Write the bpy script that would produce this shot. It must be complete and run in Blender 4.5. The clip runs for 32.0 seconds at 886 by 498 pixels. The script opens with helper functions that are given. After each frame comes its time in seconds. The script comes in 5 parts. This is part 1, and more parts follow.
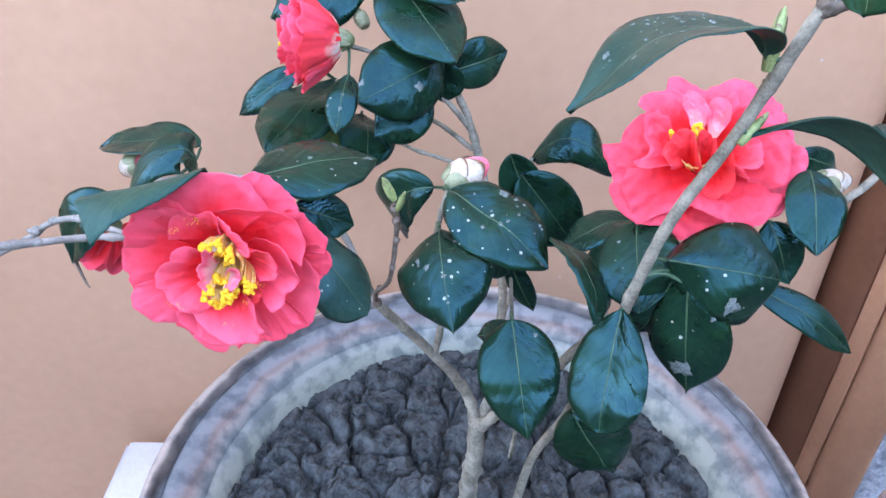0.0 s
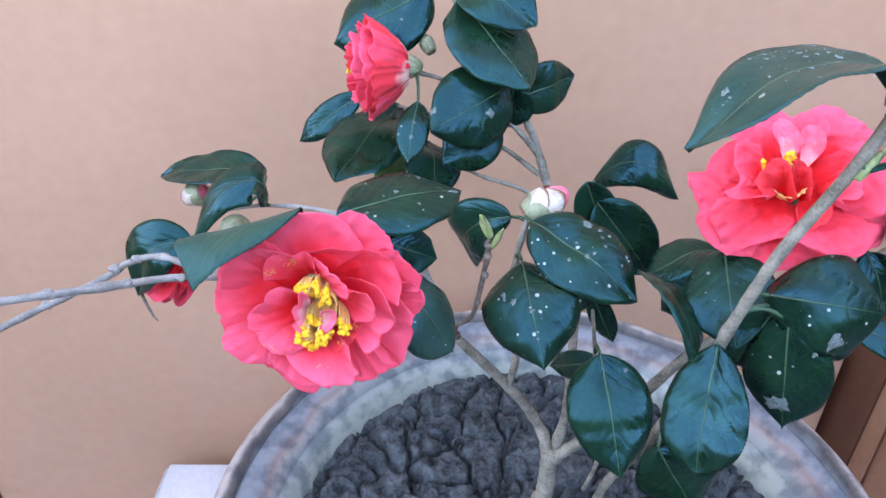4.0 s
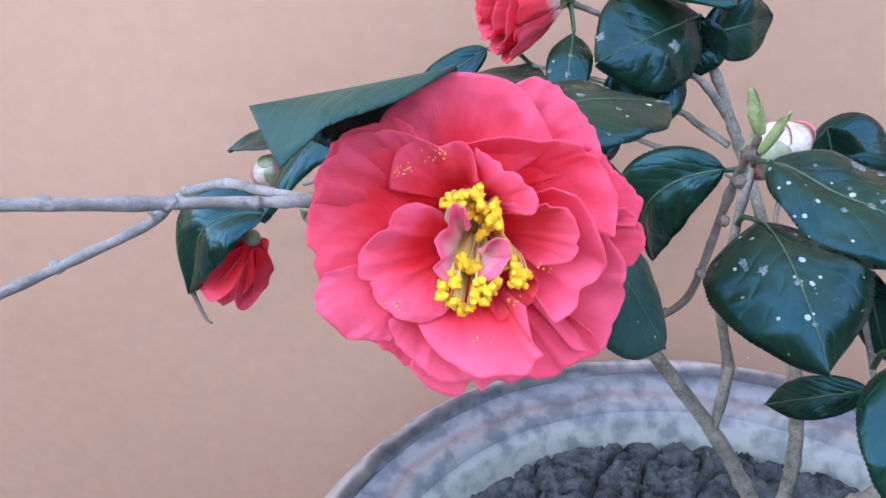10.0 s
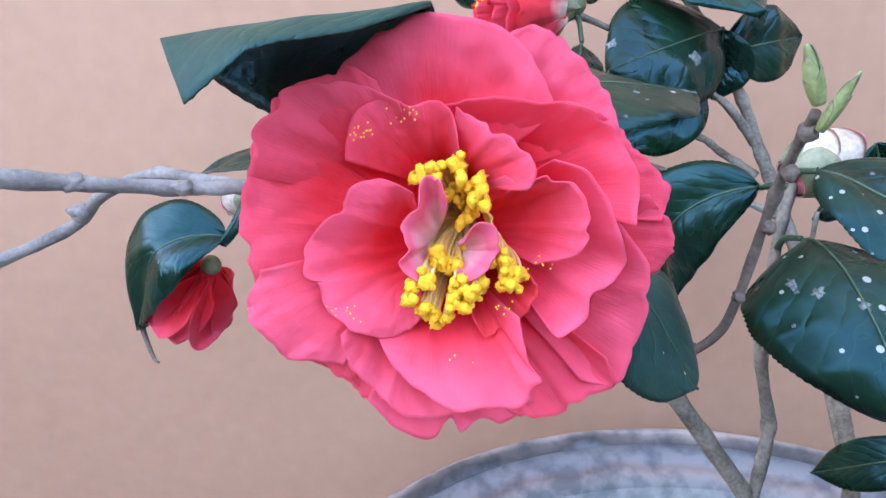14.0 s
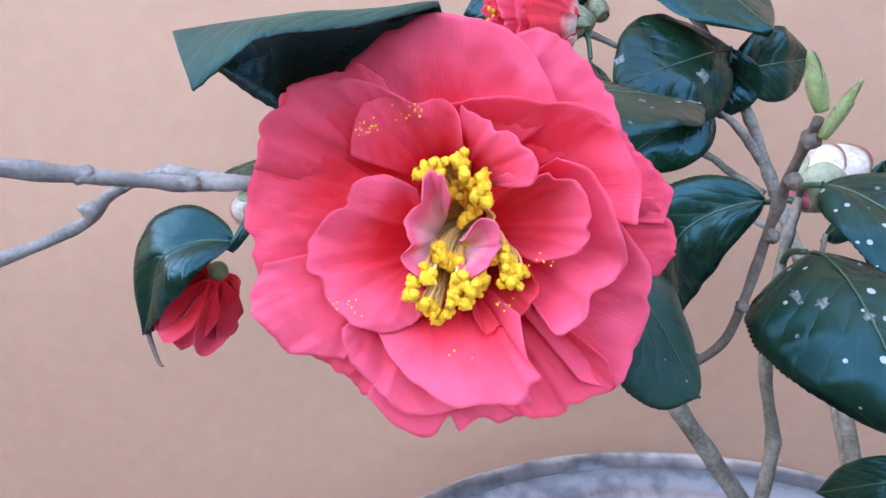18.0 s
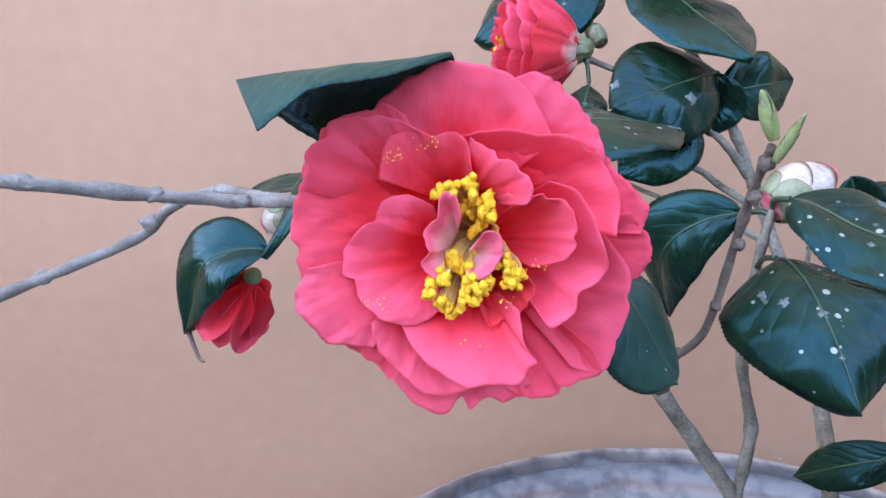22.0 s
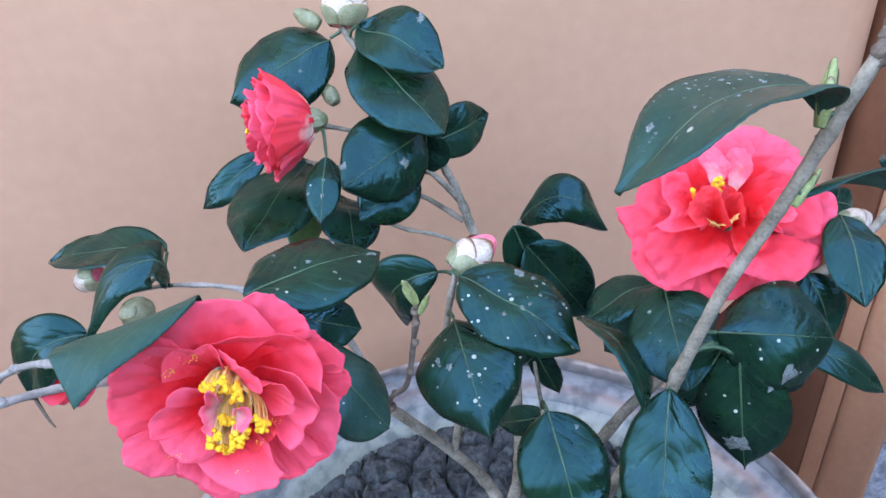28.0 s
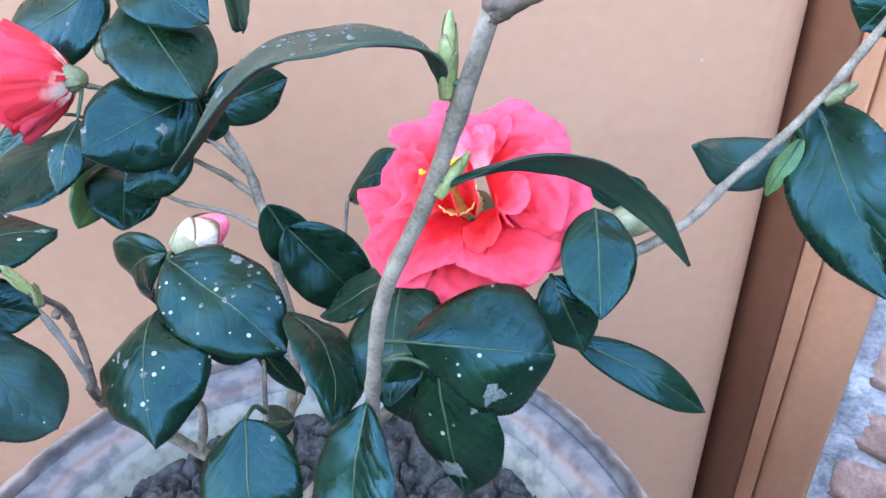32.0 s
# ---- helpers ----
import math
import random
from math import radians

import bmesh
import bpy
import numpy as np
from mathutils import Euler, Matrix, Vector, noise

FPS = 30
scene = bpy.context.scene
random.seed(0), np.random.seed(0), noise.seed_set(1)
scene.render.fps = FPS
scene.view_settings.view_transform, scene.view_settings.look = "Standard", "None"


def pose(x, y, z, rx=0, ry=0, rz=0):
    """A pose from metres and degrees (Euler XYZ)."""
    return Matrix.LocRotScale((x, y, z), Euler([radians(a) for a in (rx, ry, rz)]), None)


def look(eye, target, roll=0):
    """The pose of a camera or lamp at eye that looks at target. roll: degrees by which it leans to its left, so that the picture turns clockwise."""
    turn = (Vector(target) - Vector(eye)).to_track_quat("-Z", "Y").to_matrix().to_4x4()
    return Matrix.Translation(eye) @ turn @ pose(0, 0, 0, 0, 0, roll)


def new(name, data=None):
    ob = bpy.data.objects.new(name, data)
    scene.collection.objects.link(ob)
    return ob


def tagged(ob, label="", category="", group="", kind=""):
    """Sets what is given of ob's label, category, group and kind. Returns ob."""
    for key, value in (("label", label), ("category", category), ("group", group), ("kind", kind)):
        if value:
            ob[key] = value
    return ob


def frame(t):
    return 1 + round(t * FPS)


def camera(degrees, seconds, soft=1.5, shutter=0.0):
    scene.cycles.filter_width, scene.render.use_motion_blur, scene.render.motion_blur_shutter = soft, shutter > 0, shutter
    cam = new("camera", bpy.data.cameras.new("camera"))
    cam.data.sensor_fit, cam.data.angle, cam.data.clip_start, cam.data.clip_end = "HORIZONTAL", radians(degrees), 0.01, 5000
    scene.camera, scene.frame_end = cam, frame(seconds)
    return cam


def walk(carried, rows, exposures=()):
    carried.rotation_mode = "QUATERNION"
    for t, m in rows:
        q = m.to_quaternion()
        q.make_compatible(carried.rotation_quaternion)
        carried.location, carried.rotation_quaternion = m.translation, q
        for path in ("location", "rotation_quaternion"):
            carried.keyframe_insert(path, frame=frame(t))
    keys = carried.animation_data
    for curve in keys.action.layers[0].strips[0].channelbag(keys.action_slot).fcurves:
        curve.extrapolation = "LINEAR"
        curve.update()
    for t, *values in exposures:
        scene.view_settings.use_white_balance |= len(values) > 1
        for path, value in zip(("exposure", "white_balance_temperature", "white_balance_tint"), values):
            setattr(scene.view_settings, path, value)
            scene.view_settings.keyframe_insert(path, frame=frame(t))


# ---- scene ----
cam = camera(62.0, 32.0)
METRES, EYE, TILT, LEAN, TURN = 0.85, 0.85, -34.0, -1.0, 0.0
ROWS = [
    (0.0, 0.0, 0.0, 0.0, 0.0, 0.0, -0.0),
    (0.5, 0.0036, 0.0065, 0.0017, 0.74, -0.19, -0.02),
    (1.0, 0.009, 0.0048, 0.0052, 2.19, 0.21, -1.12),
    (1.5, 0.0114, -0.0002, 0.0127, 2.53, 0.66, -0.59),
    (2.0, 0.0078, -0.0037, 0.0273, 2.36, 1.36, -0.37),
    (2.5, 0.0055, -0.007, 0.029, 2.11, 1.3, 0.22),
    (3.0, -0.0054, -0.0014, 0.0235, 0.87, 0.66, 0.36),
    (3.5, -0.0267, 0.004, 0.0219, 0.79, 0.55, 0.34),
    (5.5, -0.0918, 0.0407, -0.0058, -0.58, 0.44, 1.39),
    (6.0, -0.0957, 0.0575, -0.0092, -0.45, 0.78, 1.19),
    (6.5, -0.1071, 0.0786, -0.0201, 0.08, 1.04, 0.55),
    (7.0, -0.1113, 0.1049, -0.0294, 0.09, 2.0, 0.57),
    (7.5, -0.1164, 0.1242, -0.0354, 1.16, 2.5, 0.46),
    (8.0, -0.1186, 0.1292, -0.0293, 2.15, 4.42, -0.28),
    (8.5, -0.1132, 0.1378, -0.0349, 2.69, 4.92, -0.28),
    (9.0, -0.1115, 0.1535, -0.0431, 3.18, 5.46, -0.26),
    (9.5, -0.1118, 0.16, -0.046, 4.04, 7.05, -0.32),
    (10.0, -0.1113, 0.1696, -0.0481, 4.54, 8.67, -0.78),
    (10.5, -0.1108, 0.1803, -0.0515, 4.85, 9.65, -0.82),
    (11.0, -0.1103, 0.1936, -0.052, 5.4, 10.65, -1.13),
    (11.5, -0.1059, 0.1992, -0.054, 5.43, 11.33, -1.04),
    (12.0, -0.1012, 0.2055, -0.0516, 5.77, 12.69, -0.48),
    (12.5, -0.1037, 0.2116, -0.0556, 6.1, 12.98, -1.01),
    (13.0, -0.1055, 0.2142, -0.0594, 5.73, 13.61, -1.76),
    (13.5, -0.1037, 0.2212, -0.0596, 5.1, 14.33, -1.89),
    (14.0, -0.1064, 0.2278, -0.0605, 4.84, 14.66, -1.93),
    (14.5, -0.1096, 0.2268, -0.0608, 4.62, 14.89, -2.05),
    (16.5, -0.1077, 0.2305, -0.0647, 4.87, 15.68, -2.57),
    (17.0, -0.1097, 0.2298, -0.0699, 5.15, 16.16, -3.35),
    (17.5, -0.1087, 0.2269, -0.0673, 5.32, 16.6, -3.67),
    (18.0, -0.1042, 0.2286, -0.0678, 5.25, 16.65, -3.31),
    (18.5, -0.1028, 0.2269, -0.0694, 5.15, 16.72, -3.17),
    (19.0, -0.1011, 0.2246, -0.07, 5.22, 16.69, -3.1),
    (19.5, -0.0977, 0.2244, -0.0692, 5.16, 16.8, -2.87),
    (20.0, -0.0976, 0.2216, -0.0723, 5.35, 16.7, -2.85),
    (20.5, -0.1002, 0.2143, -0.0759, 5.49, 16.64, -3.05),
    (21.0, -0.0955, 0.2094, -0.0756, 5.59, 16.79, -2.93),
    (21.5, -0.0989, 0.1999, -0.0747, 6.0, 16.96, -3.23),
    (22.0, -0.1005, 0.1927, -0.0785, 6.16, 17.13, -3.49),
    (22.5, -0.0978, 0.1872, -0.0819, 6.2, 17.0, -3.79),
    (23.0, -0.0936, 0.1739, -0.0816, 6.42, 16.89, -4.02),
    (23.5, -0.0883, 0.158, -0.0665, 6.36, 16.56, -3.58),
    (24.0, -0.0852, 0.1448, -0.049, 5.75, 15.66, -2.72),
    (24.5, -0.0824, 0.1364, -0.0308, 4.62, 14.1, -2.04),
    (26.5, -0.0567, 0.0345, -0.0349, 5.25, 9.84, -1.78),
    (27.0, -0.047, 0.0205, -0.0353, 4.35, 8.26, -1.17),
    (27.5, -0.0408, 0.0283, -0.0007, 1.09, 5.7, 2.5),
    (28.0, -0.0416, 0.0459, 0.0341, -4.51, 2.88, 6.58),
    (28.5, -0.0564, 0.0724, 0.0676, -9.65, -0.4, 9.95),
    (29.0, -0.0504, 0.0782, 0.0865, -11.82, -2.33, 10.95),
    (29.5, -0.0426, 0.0781, 0.0842, -10.72, -1.73, 9.0),
    (30.0, -0.0235, 0.0794, 0.0707, -10.61, -1.07, 8.05),
    (30.5, 0.0093, 0.0783, 0.0667, -9.47, 0.54, 7.76),
    (31.0, 0.0536, 0.0793, 0.0485, -6.15, 0.63, 6.46),
    (31.5, 0.0917, 0.0823, 0.0356, -3.17, 1.07, 4.62),
    (32.0, 0.143, 0.0941, 0.0279, -1.03, 0.97, 4.01),
]
walk(cam, [(t, pose(0, 0, EYE, TILT, LEAN, TURN) @ pose(METRES * x, METRES * y, METRES * z, 90 + pitch, roll, yaw)) for t, x, y, z, yaw, pitch, roll in ROWS], [(t, stops, 7800, tint) for t, stops, tint in ((0, 4.34, 19.5), (3, 4.2, 20), (9, 4.13, 22), (14, 4.1, 22), (20, 4.08, 22), (24, 3.94, 22), (27, 4.02, 20), (29, 4.19, 19), (32, 4.45, 18.5))])

# ---- light ----
world = bpy.data.worlds.new("sky")
scene.world = world
world.use_nodes = True
wn = world.node_tree.nodes
sky = wn.new("ShaderNodeTexSky")
sky.sky_type = "NISHITA"
sky.sun_disc = False
sky.sun_elevation = radians(42)
sky.sun_rotation = radians(-25)
wn["Background"].inputs["Strength"].default_value = 0.15
world.node_tree.links.new(sky.outputs[0], wn["Background"].inputs["Color"])
sun = new("sun", bpy.data.lights.new("sun", "SUN"))
sun.data.energy, sun.data.angle, sun.data.color = 3.0, radians(0.5), (1.0, 0.95, 0.88)
sun.matrix_world = look((-1.48, 3.18, 3.16), (0, 0, 0))


# ---- materials ----
def material(name, low, high, rough=0.6, size=30.0, fine=220.0, bump=0.2, spec=0.5, depth=0.001, mid=(0.35, 0.65)):
    """A surface whose colour wanders between two tones at two scales, with fine relief."""
    m = bpy.data.materials.new(name)
    m.use_nodes = True
    t, n = m.node_tree, m.node_tree.nodes
    p = n["Principled BSDF"]
    co = n.new("ShaderNodeTexCoord")
    a, b, mix, ramp, bp = n.new("ShaderNodeTexNoise"), n.new("ShaderNodeTexNoise"), n.new("ShaderNodeMath"), n.new("ShaderNodeValToRGB"), n.new("ShaderNodeBump")
    a.inputs["Scale"].default_value, b.inputs["Scale"].default_value = size, fine
    a.inputs["Detail"].default_value, b.inputs["Detail"].default_value = 6, 4
    mix.operation = "MULTIPLY_ADD"
    mix.inputs[1].default_value = 0.35
    t.links.new(co.outputs["Object"], a.inputs["Vector"])
    t.links.new(co.outputs["Object"], b.inputs["Vector"])
    t.links.new(b.outputs["Fac"], mix.inputs[0])
    sub = n.new("ShaderNodeMath")
    sub.operation = "MULTIPLY"
    sub.inputs[1].default_value = 0.65
    t.links.new(a.outputs["Fac"], sub.inputs[0])
    t.links.new(sub.outputs[0], mix.inputs[2])
    ramp.color_ramp.elements[0].position, ramp.color_ramp.elements[1].position = mid
    ramp.color_ramp.elements[0].color, ramp.color_ramp.elements[1].color = (*low, 1), (*high, 1)
    t.links.new(mix.outputs[0], ramp.inputs["Fac"])
    t.links.new(ramp.outputs["Color"], p.inputs["Base Color"])
    p.inputs["Roughness"].default_value = rough
    p.inputs["Specular IOR Level"].default_value = spec
    bp.inputs["Strength"].default_value, bp.inputs["Distance"].default_value = bump, depth
    t.links.new(mix.outputs[0], bp.inputs["Height"])
    t.links.new(bp.outputs["Normal"], p.inputs["Normal"])
    return m


def leaf_material(name, dark, light, vein, rough, specks=0.0):
    """Leather-like leaf: mottled green, side veins slanting off the midrib, pale scale specks."""
    m = material(name, dark, light, rough, 45, 380, 0.42, 0.5, 0.0009)
    t, n = m.node_tree, m.node_tree.nodes
    p, ramp = n["Principled BSDF"], n["Color Ramp"]
    uv = n.new("ShaderNodeUVMap")
    sep = n.new("ShaderNodeSeparateXYZ")
    t.links.new(uv.outputs[0], sep.inputs[0])

    def calc(op, a, b):
        q = n.new("ShaderNodeMath")
        q.operation = op
        for k, v in enumerate((a, b)):
            if isinstance(v, (int, float)):
                q.inputs[k].default_value = v
            else:
                t.links.new(v, q.inputs[k])
        return q.outputs[0]

    away = calc("ABSOLUTE", calc("SUBTRACT", sep.outputs["Y"], 0.5), 0)
    wob = n.new("ShaderNodeTexNoise")
    wob.inputs["Scale"].default_value = 7
    t.links.new(uv.outputs[0], wob.inputs["Vector"])
    along = calc("SUBTRACT", calc("MULTIPLY", sep.outputs["X"], 8.0), calc("MULTIPLY", away, 6.0))
    along = calc("ADD", along, calc("MULTIPLY", wob.outputs["Fac"], 1.2))
    saw = calc("ABSOLUTE", calc("SUBTRACT", calc("FRACT", along, 0), 0.5), 0)
    line = calc("LESS_THAN", saw, 0.035)
    thin = calc("MULTIPLY", line, 0.09)
    mix = n.new("ShaderNodeMix")
    mix.data_type = "RGBA"
    t.links.new(thin, mix.inputs["Factor"])
    t.links.new(ramp.outputs["Color"], mix.inputs["A"])
    mix.inputs["B"].default_value = (*vein, 1)
    out = mix.outputs["Result"]
    if specks:
        vor = n.new("ShaderNodeTexVoronoi")
        vor.inputs["Scale"].default_value = 190
        co = n["Texture Coordinate"]
        t.links.new(co.outputs["Object"], vor.inputs["Vector"])
        big = n.new("ShaderNodeTexNoise")
        big.inputs["Scale"].default_value = 60
        t.links.new(co.outputs["Object"], big.inputs["Vector"])
        dot = calc("LESS_THAN", vor.outputs["Distance"], calc("MULTIPLY", calc("SUBTRACT", big.outputs["Fac"], 0.50), specks))
        mx = n.new("ShaderNodeMix")
        mx.data_type = "RGBA"
        t.links.new(calc("MULTIPLY", dot, 0.75), mx.inputs["Factor"])
        t.links.new(out, mx.inputs["A"])
        mx.inputs["B"].default_value = (0.42, 0.46, 0.40, 1)
        out = mx.outputs["Result"]
    t.links.new(out, p.inputs["Base Color"])
    # the blue of the sky's reflection is put into the gloss colour
    p.inputs["Specular Tint"].default_value = (0.22, 0.74, 1.0, 1)
    film = n.new("ShaderNodeTexNoise")
    film.inputs["Scale"].default_value, film.inputs["Detail"].default_value = 55, 5
    t.links.new(n["Texture Coordinate"].outputs["Object"], film.inputs["Vector"])
    t.links.new(calc("ADD", calc("MULTIPLY", film.outputs["Fac"], 0.55), rough - 0.26), p.inputs["Roughness"])
    bp = n["Bump"]
    h = calc("ADD", calc("MULTIPLY", calc("SMOOTH_MIN", saw, 0.12), 2.2), n["Math"].outputs[0])
    t.links.new(h, bp.inputs["Height"])
    return m


LEAF = leaf_material("leaf_upper", (0.0010, 0.0085, 0.0042), (0.0050, 0.028, 0.0105), (0.05, 0.13, 0.06), 0.27)
SPECKLED = leaf_material("leaf_speckled", (0.0010, 0.0085, 0.0042), (0.0050, 0.028, 0.0105), (0.05, 0.13, 0.06), 0.28, 1.0)
DUSTY = leaf_material("leaf_dusty", (0.009, 0.030, 0.021), (0.022, 0.058, 0.040), (0.08, 0.15, 0.10), 0.38, 1.25)
GREEN = leaf_material("leaf_green", (0.0035, 0.026, 0.005), (0.008, 0.044, 0.008), (0.02, 0.07, 0.02), 0.55)
UNDER = leaf_material("leaf_under", (0.014, 0.042, 0.026), (0.028, 0.066, 0.038), (0.12, 0.2, 0.09), 0.55)
PALE = leaf_material("leaf_young", (0.05, 0.12, 0.03), (0.09, 0.18, 0.05), (0.16, 0.26, 0.09), 0.4)
RIB = material("midrib", (0.016, 0.055, 0.03), (0.045, 0.11, 0.055), 0.45, 80, 600)
LICHEN = material("lichen", (0.045, 0.072, 0.066), (0.185, 0.22, 0.21), 0.9, 900, 1500, 0.6)
BARK = material("bark", (0.10, 0.092, 0.068), (0.33, 0.30, 0.24), 0.85, 90, 700, 0.7, 0.3, 0.0015)
BARK_PALE = material("grey_bark", (0.15, 0.14, 0.125), (0.30, 0.285, 0.26), 0.85, 90, 700, 0.7, 0.3, 0.0015)
TWIG = material("brown_twig", (0.07, 0.055, 0.045), (0.18, 0.145, 0.115), 0.85, 120, 800, 0.6, 0.3, 0.0012)


def petal_material(name, heart, edge, span=(0.46, 0.90)):
    """Soft petal: deeper at its root, pinker towards the edge, with faint veins running outwards."""
    m = material(name, (0, 0, 0), (1, 1, 1), 0.6, 70, 900, 0.2, 0.10, 0.0005)
    t, n = m.node_tree, m.node_tree.nodes
    p = n["Principled BSDF"]
    uv, sep = n.new("ShaderNodeUVMap"), n.new("ShaderNodeSeparateXYZ")
    t.links.new(uv.outputs[0], sep.inputs[0])
    stretch = n.new("ShaderNodeVectorMath")
    stretch.operation = "MULTIPLY"
    stretch.inputs[1].default_value = (5.0, 80, 1)
    t.links.new(uv.outputs[0], stretch.inputs[0])
    vein = n.new("ShaderNodeTexNoise")
    vein.inputs["Scale"].default_value, vein.inputs["Detail"].default_value = 1.0, 5
    t.links.new(stretch.outputs[0], vein.inputs["Vector"])
    soft = n.new("ShaderNodeMath")
    soft.operation = "MULTIPLY_ADD"
    soft.inputs[1].default_value = 0.09
    t.links.new(vein.outputs["Fac"], soft.inputs[0])
    t.links.new(sep.outputs["X"], soft.inputs[2])
    blot = n.new("ShaderNodeMath")
    blot.operation = "MULTIPLY_ADD"
    blot.inputs[1].default_value = 0.88
    t.links.new(n["Noise Texture"].outputs["Fac"], blot.inputs[0])
    t.links.new(soft.outputs[0], blot.inputs[2])
    ramp = n.new("ShaderNodeValToRGB")
    e = ramp.color_ramp.elements
    # the deeper root colour also carries the red shade of the hollows
    e[0].position, e[0].color = span[0], (*heart, 1)
    e[1].position, e[1].color = span[1], (*edge, 1)
    scale = n.new("ShaderNodeMath")
    scale.operation = "MULTIPLY"
    scale.inputs[1].default_value = 0.62
    t.links.new(blot.outputs[0], scale.inputs[0])
    t.links.new(scale.outputs[0], ramp.inputs["Fac"])
    t.links.new(ramp.outputs["Color"], p.inputs["Base Color"])
    add = n.new("ShaderNodeMath")
    add.operation = "ADD"
    faint = n.new("ShaderNodeMath")
    faint.operation = "MULTIPLY"
    faint.inputs[1].default_value = 0.16
    t.links.new(vein.outputs["Fac"], faint.inputs[0])
    t.links.new(faint.outputs[0], add.inputs[0])
    t.links.new(n["Noise Texture"].outputs["Fac"], add.inputs[1])
    t.links.new(add.outputs[0], n["Bump"].inputs["Height"])
    n["Bump"].inputs["Strength"].default_value, n["Bump"].inputs["Distance"].default_value = 0.8, 0.0013
    p.inputs["Sheen Weight"].default_value, p.inputs["Sheen Roughness"].default_value = 0.05, 0.5
    p.inputs["Sheen Tint"].default_value = (1.0, 0.62, 0.74, 1)
    tr, mx = n.new("ShaderNodeBsdfTranslucent"), n.new("ShaderNodeMixShader")
    mx.inputs["Fac"].default_value = 0.27
    t.links.new(ramp.outputs["Color"], tr.inputs["Color"])
    t.links.new(p.outputs[0], mx.inputs[1])
    t.links.new(tr.outputs[0], mx.inputs[2])
    t.links.new(mx.outputs[0], n["Material Output"].inputs["Surface"])
    return m


PETAL = petal_material("petal", (0.94, 0.031, 0.044), (0.99, 0.132, 0.215))
PETAL_DEEP = petal_material("petal_deep", (0.84, 0.018, 0.020), (0.93, 0.07, 0.09))
PETAL_CORAL = petal_material("petal_coral", (0.90, 0.024, 0.033), (0.96, 0.104, 0.168))
PETAL_CREAM = petal_material("petal_cream", (0.84, 0.74, 0.62), (0.93, 0.062, 0.085), (0.46, 0.66))
PETAL_PINK = petal_material("petal_streaked", (0.97, 0.72, 0.72), (0.97, 0.18, 0.27), (0.36, 0.74))
BUD_TIP = material("bud_pink", (0.70, 0.05, 0.11), (0.86, 0.30, 0.38), 0.5, 120, 700, 0.2)
SEPAL_BROWN = material("brown_sepal", (0.08, 0.07, 0.05), (0.22, 0.18, 0.12), 0.6, 150, 800, 0.3)


def scale_material(name, low, high, margin, width):
    """A bud scale: mottled body with a thin dry margin round its upper edge."""
    m = material(name, low, high, 0.5, 120, 700, 0.2)
    t, n = m.node_tree, m.node_tree.nodes
    p = n["Principled BSDF"]
    old = p.inputs["Base Color"].links[0].from_socket
    uv, sep, wob = n.new("ShaderNodeUVMap"), n.new("ShaderNodeSeparateXYZ"), n.new("ShaderNodeTexNoise")
    wob.inputs["Scale"].default_value = 9
    t.links.new(uv.outputs[0], sep.inputs[0])
    t.links.new(uv.outputs[0], wob.inputs["Vector"])
    add, ramp, mix = n.new("ShaderNodeMath"), n.new("ShaderNodeMapRange"), n.new("ShaderNodeMix")
    add.operation = "MULTIPLY_ADD"
    add.inputs[1].default_value = 0.12
    t.links.new(wob.outputs["Fac"], add.inputs[0])
    t.links.new(sep.outputs["X"], add.inputs[2])
    ramp.inputs["From Min"].default_value, ramp.inputs["From Max"].default_value = 1.06 - width, 1.09 - width * 0.6
    t.links.new(add.outputs[0], ramp.inputs["Value"])
    mix.data_type = "RGBA"
    t.links.new(ramp.outputs["Result"], mix.inputs["Factor"])
    t.links.new(old, mix.inputs["A"])
    mix.inputs["B"].default_value = (*margin, 1)
    t.links.new(mix.outputs["Result"], p.inputs["Base Color"])
    return m


BUD_WHITE = scale_material("bud_cream", (0.34, 0.26, 0.19), (0.64, 0.57, 0.49), (0.20, 0.10, 0.05), 0.13)
SEPAL_PALE = scale_material("pale_sepal", (0.13, 0.155, 0.08), (0.31, 0.33, 0.20), (0.30, 0.20, 0.08), 0.08)
SEPAL = scale_material("sepal", (0.08, 0.115, 0.05), (0.23, 0.255, 0.13), (0.14, 0.09, 0.05), 0.12)
BUD_GREEN = scale_material("bud_green", (0.13, 0.19, 0.055), (0.36, 0.43, 0.19), (0.16, 0.12, 0.07), 0.10)
ANTHER = material("anther", (0.96, 0.46, 0.012), (1.0, 0.66, 0.04), 0.8, 700, 2500, 0.8)
FILAMENT = material("filament", (0.95, 0.52, 0.12), (0.97, 0.74, 0.34), 0.6, 200, 900, 0.1)
SOIL = material("soil", (0.010, 0.0122, 0.0127), (0.090, 0.101, 0.103), 0.95, 75, 380, 1.0, 0.2, 0.004)
PAINT = material("painted_wood", (0.462, 0.256, 0.159), (0.536, 0.306, 0.194), 0.55, 2.2, 60, 0.05, 0.4, 0.0008)
# darker than PAINT: shade of the reveal and groove put into the colour
PAINT_DARK_SHADED = material("dark_shaded_paint", (0.175, 0.062, 0.031), (0.225, 0.088, 0.045), 0.6, 8, 90, 0.15)
TRIM = material("trim_paint", (0.55, 0.270, 0.155), (0.65, 0.338, 0.20), 0.55, 10, 120, 0.2, 0.4, 0.001)
MORTAR = material("mortar", (0.18, 0.20, 0.222), (0.52, 0.55, 0.585), 0.95, 30, 200, 1.0, 0.2, 0.006, (0.38, 0.62))
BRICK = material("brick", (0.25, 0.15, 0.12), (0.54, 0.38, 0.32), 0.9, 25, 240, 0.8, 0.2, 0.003)
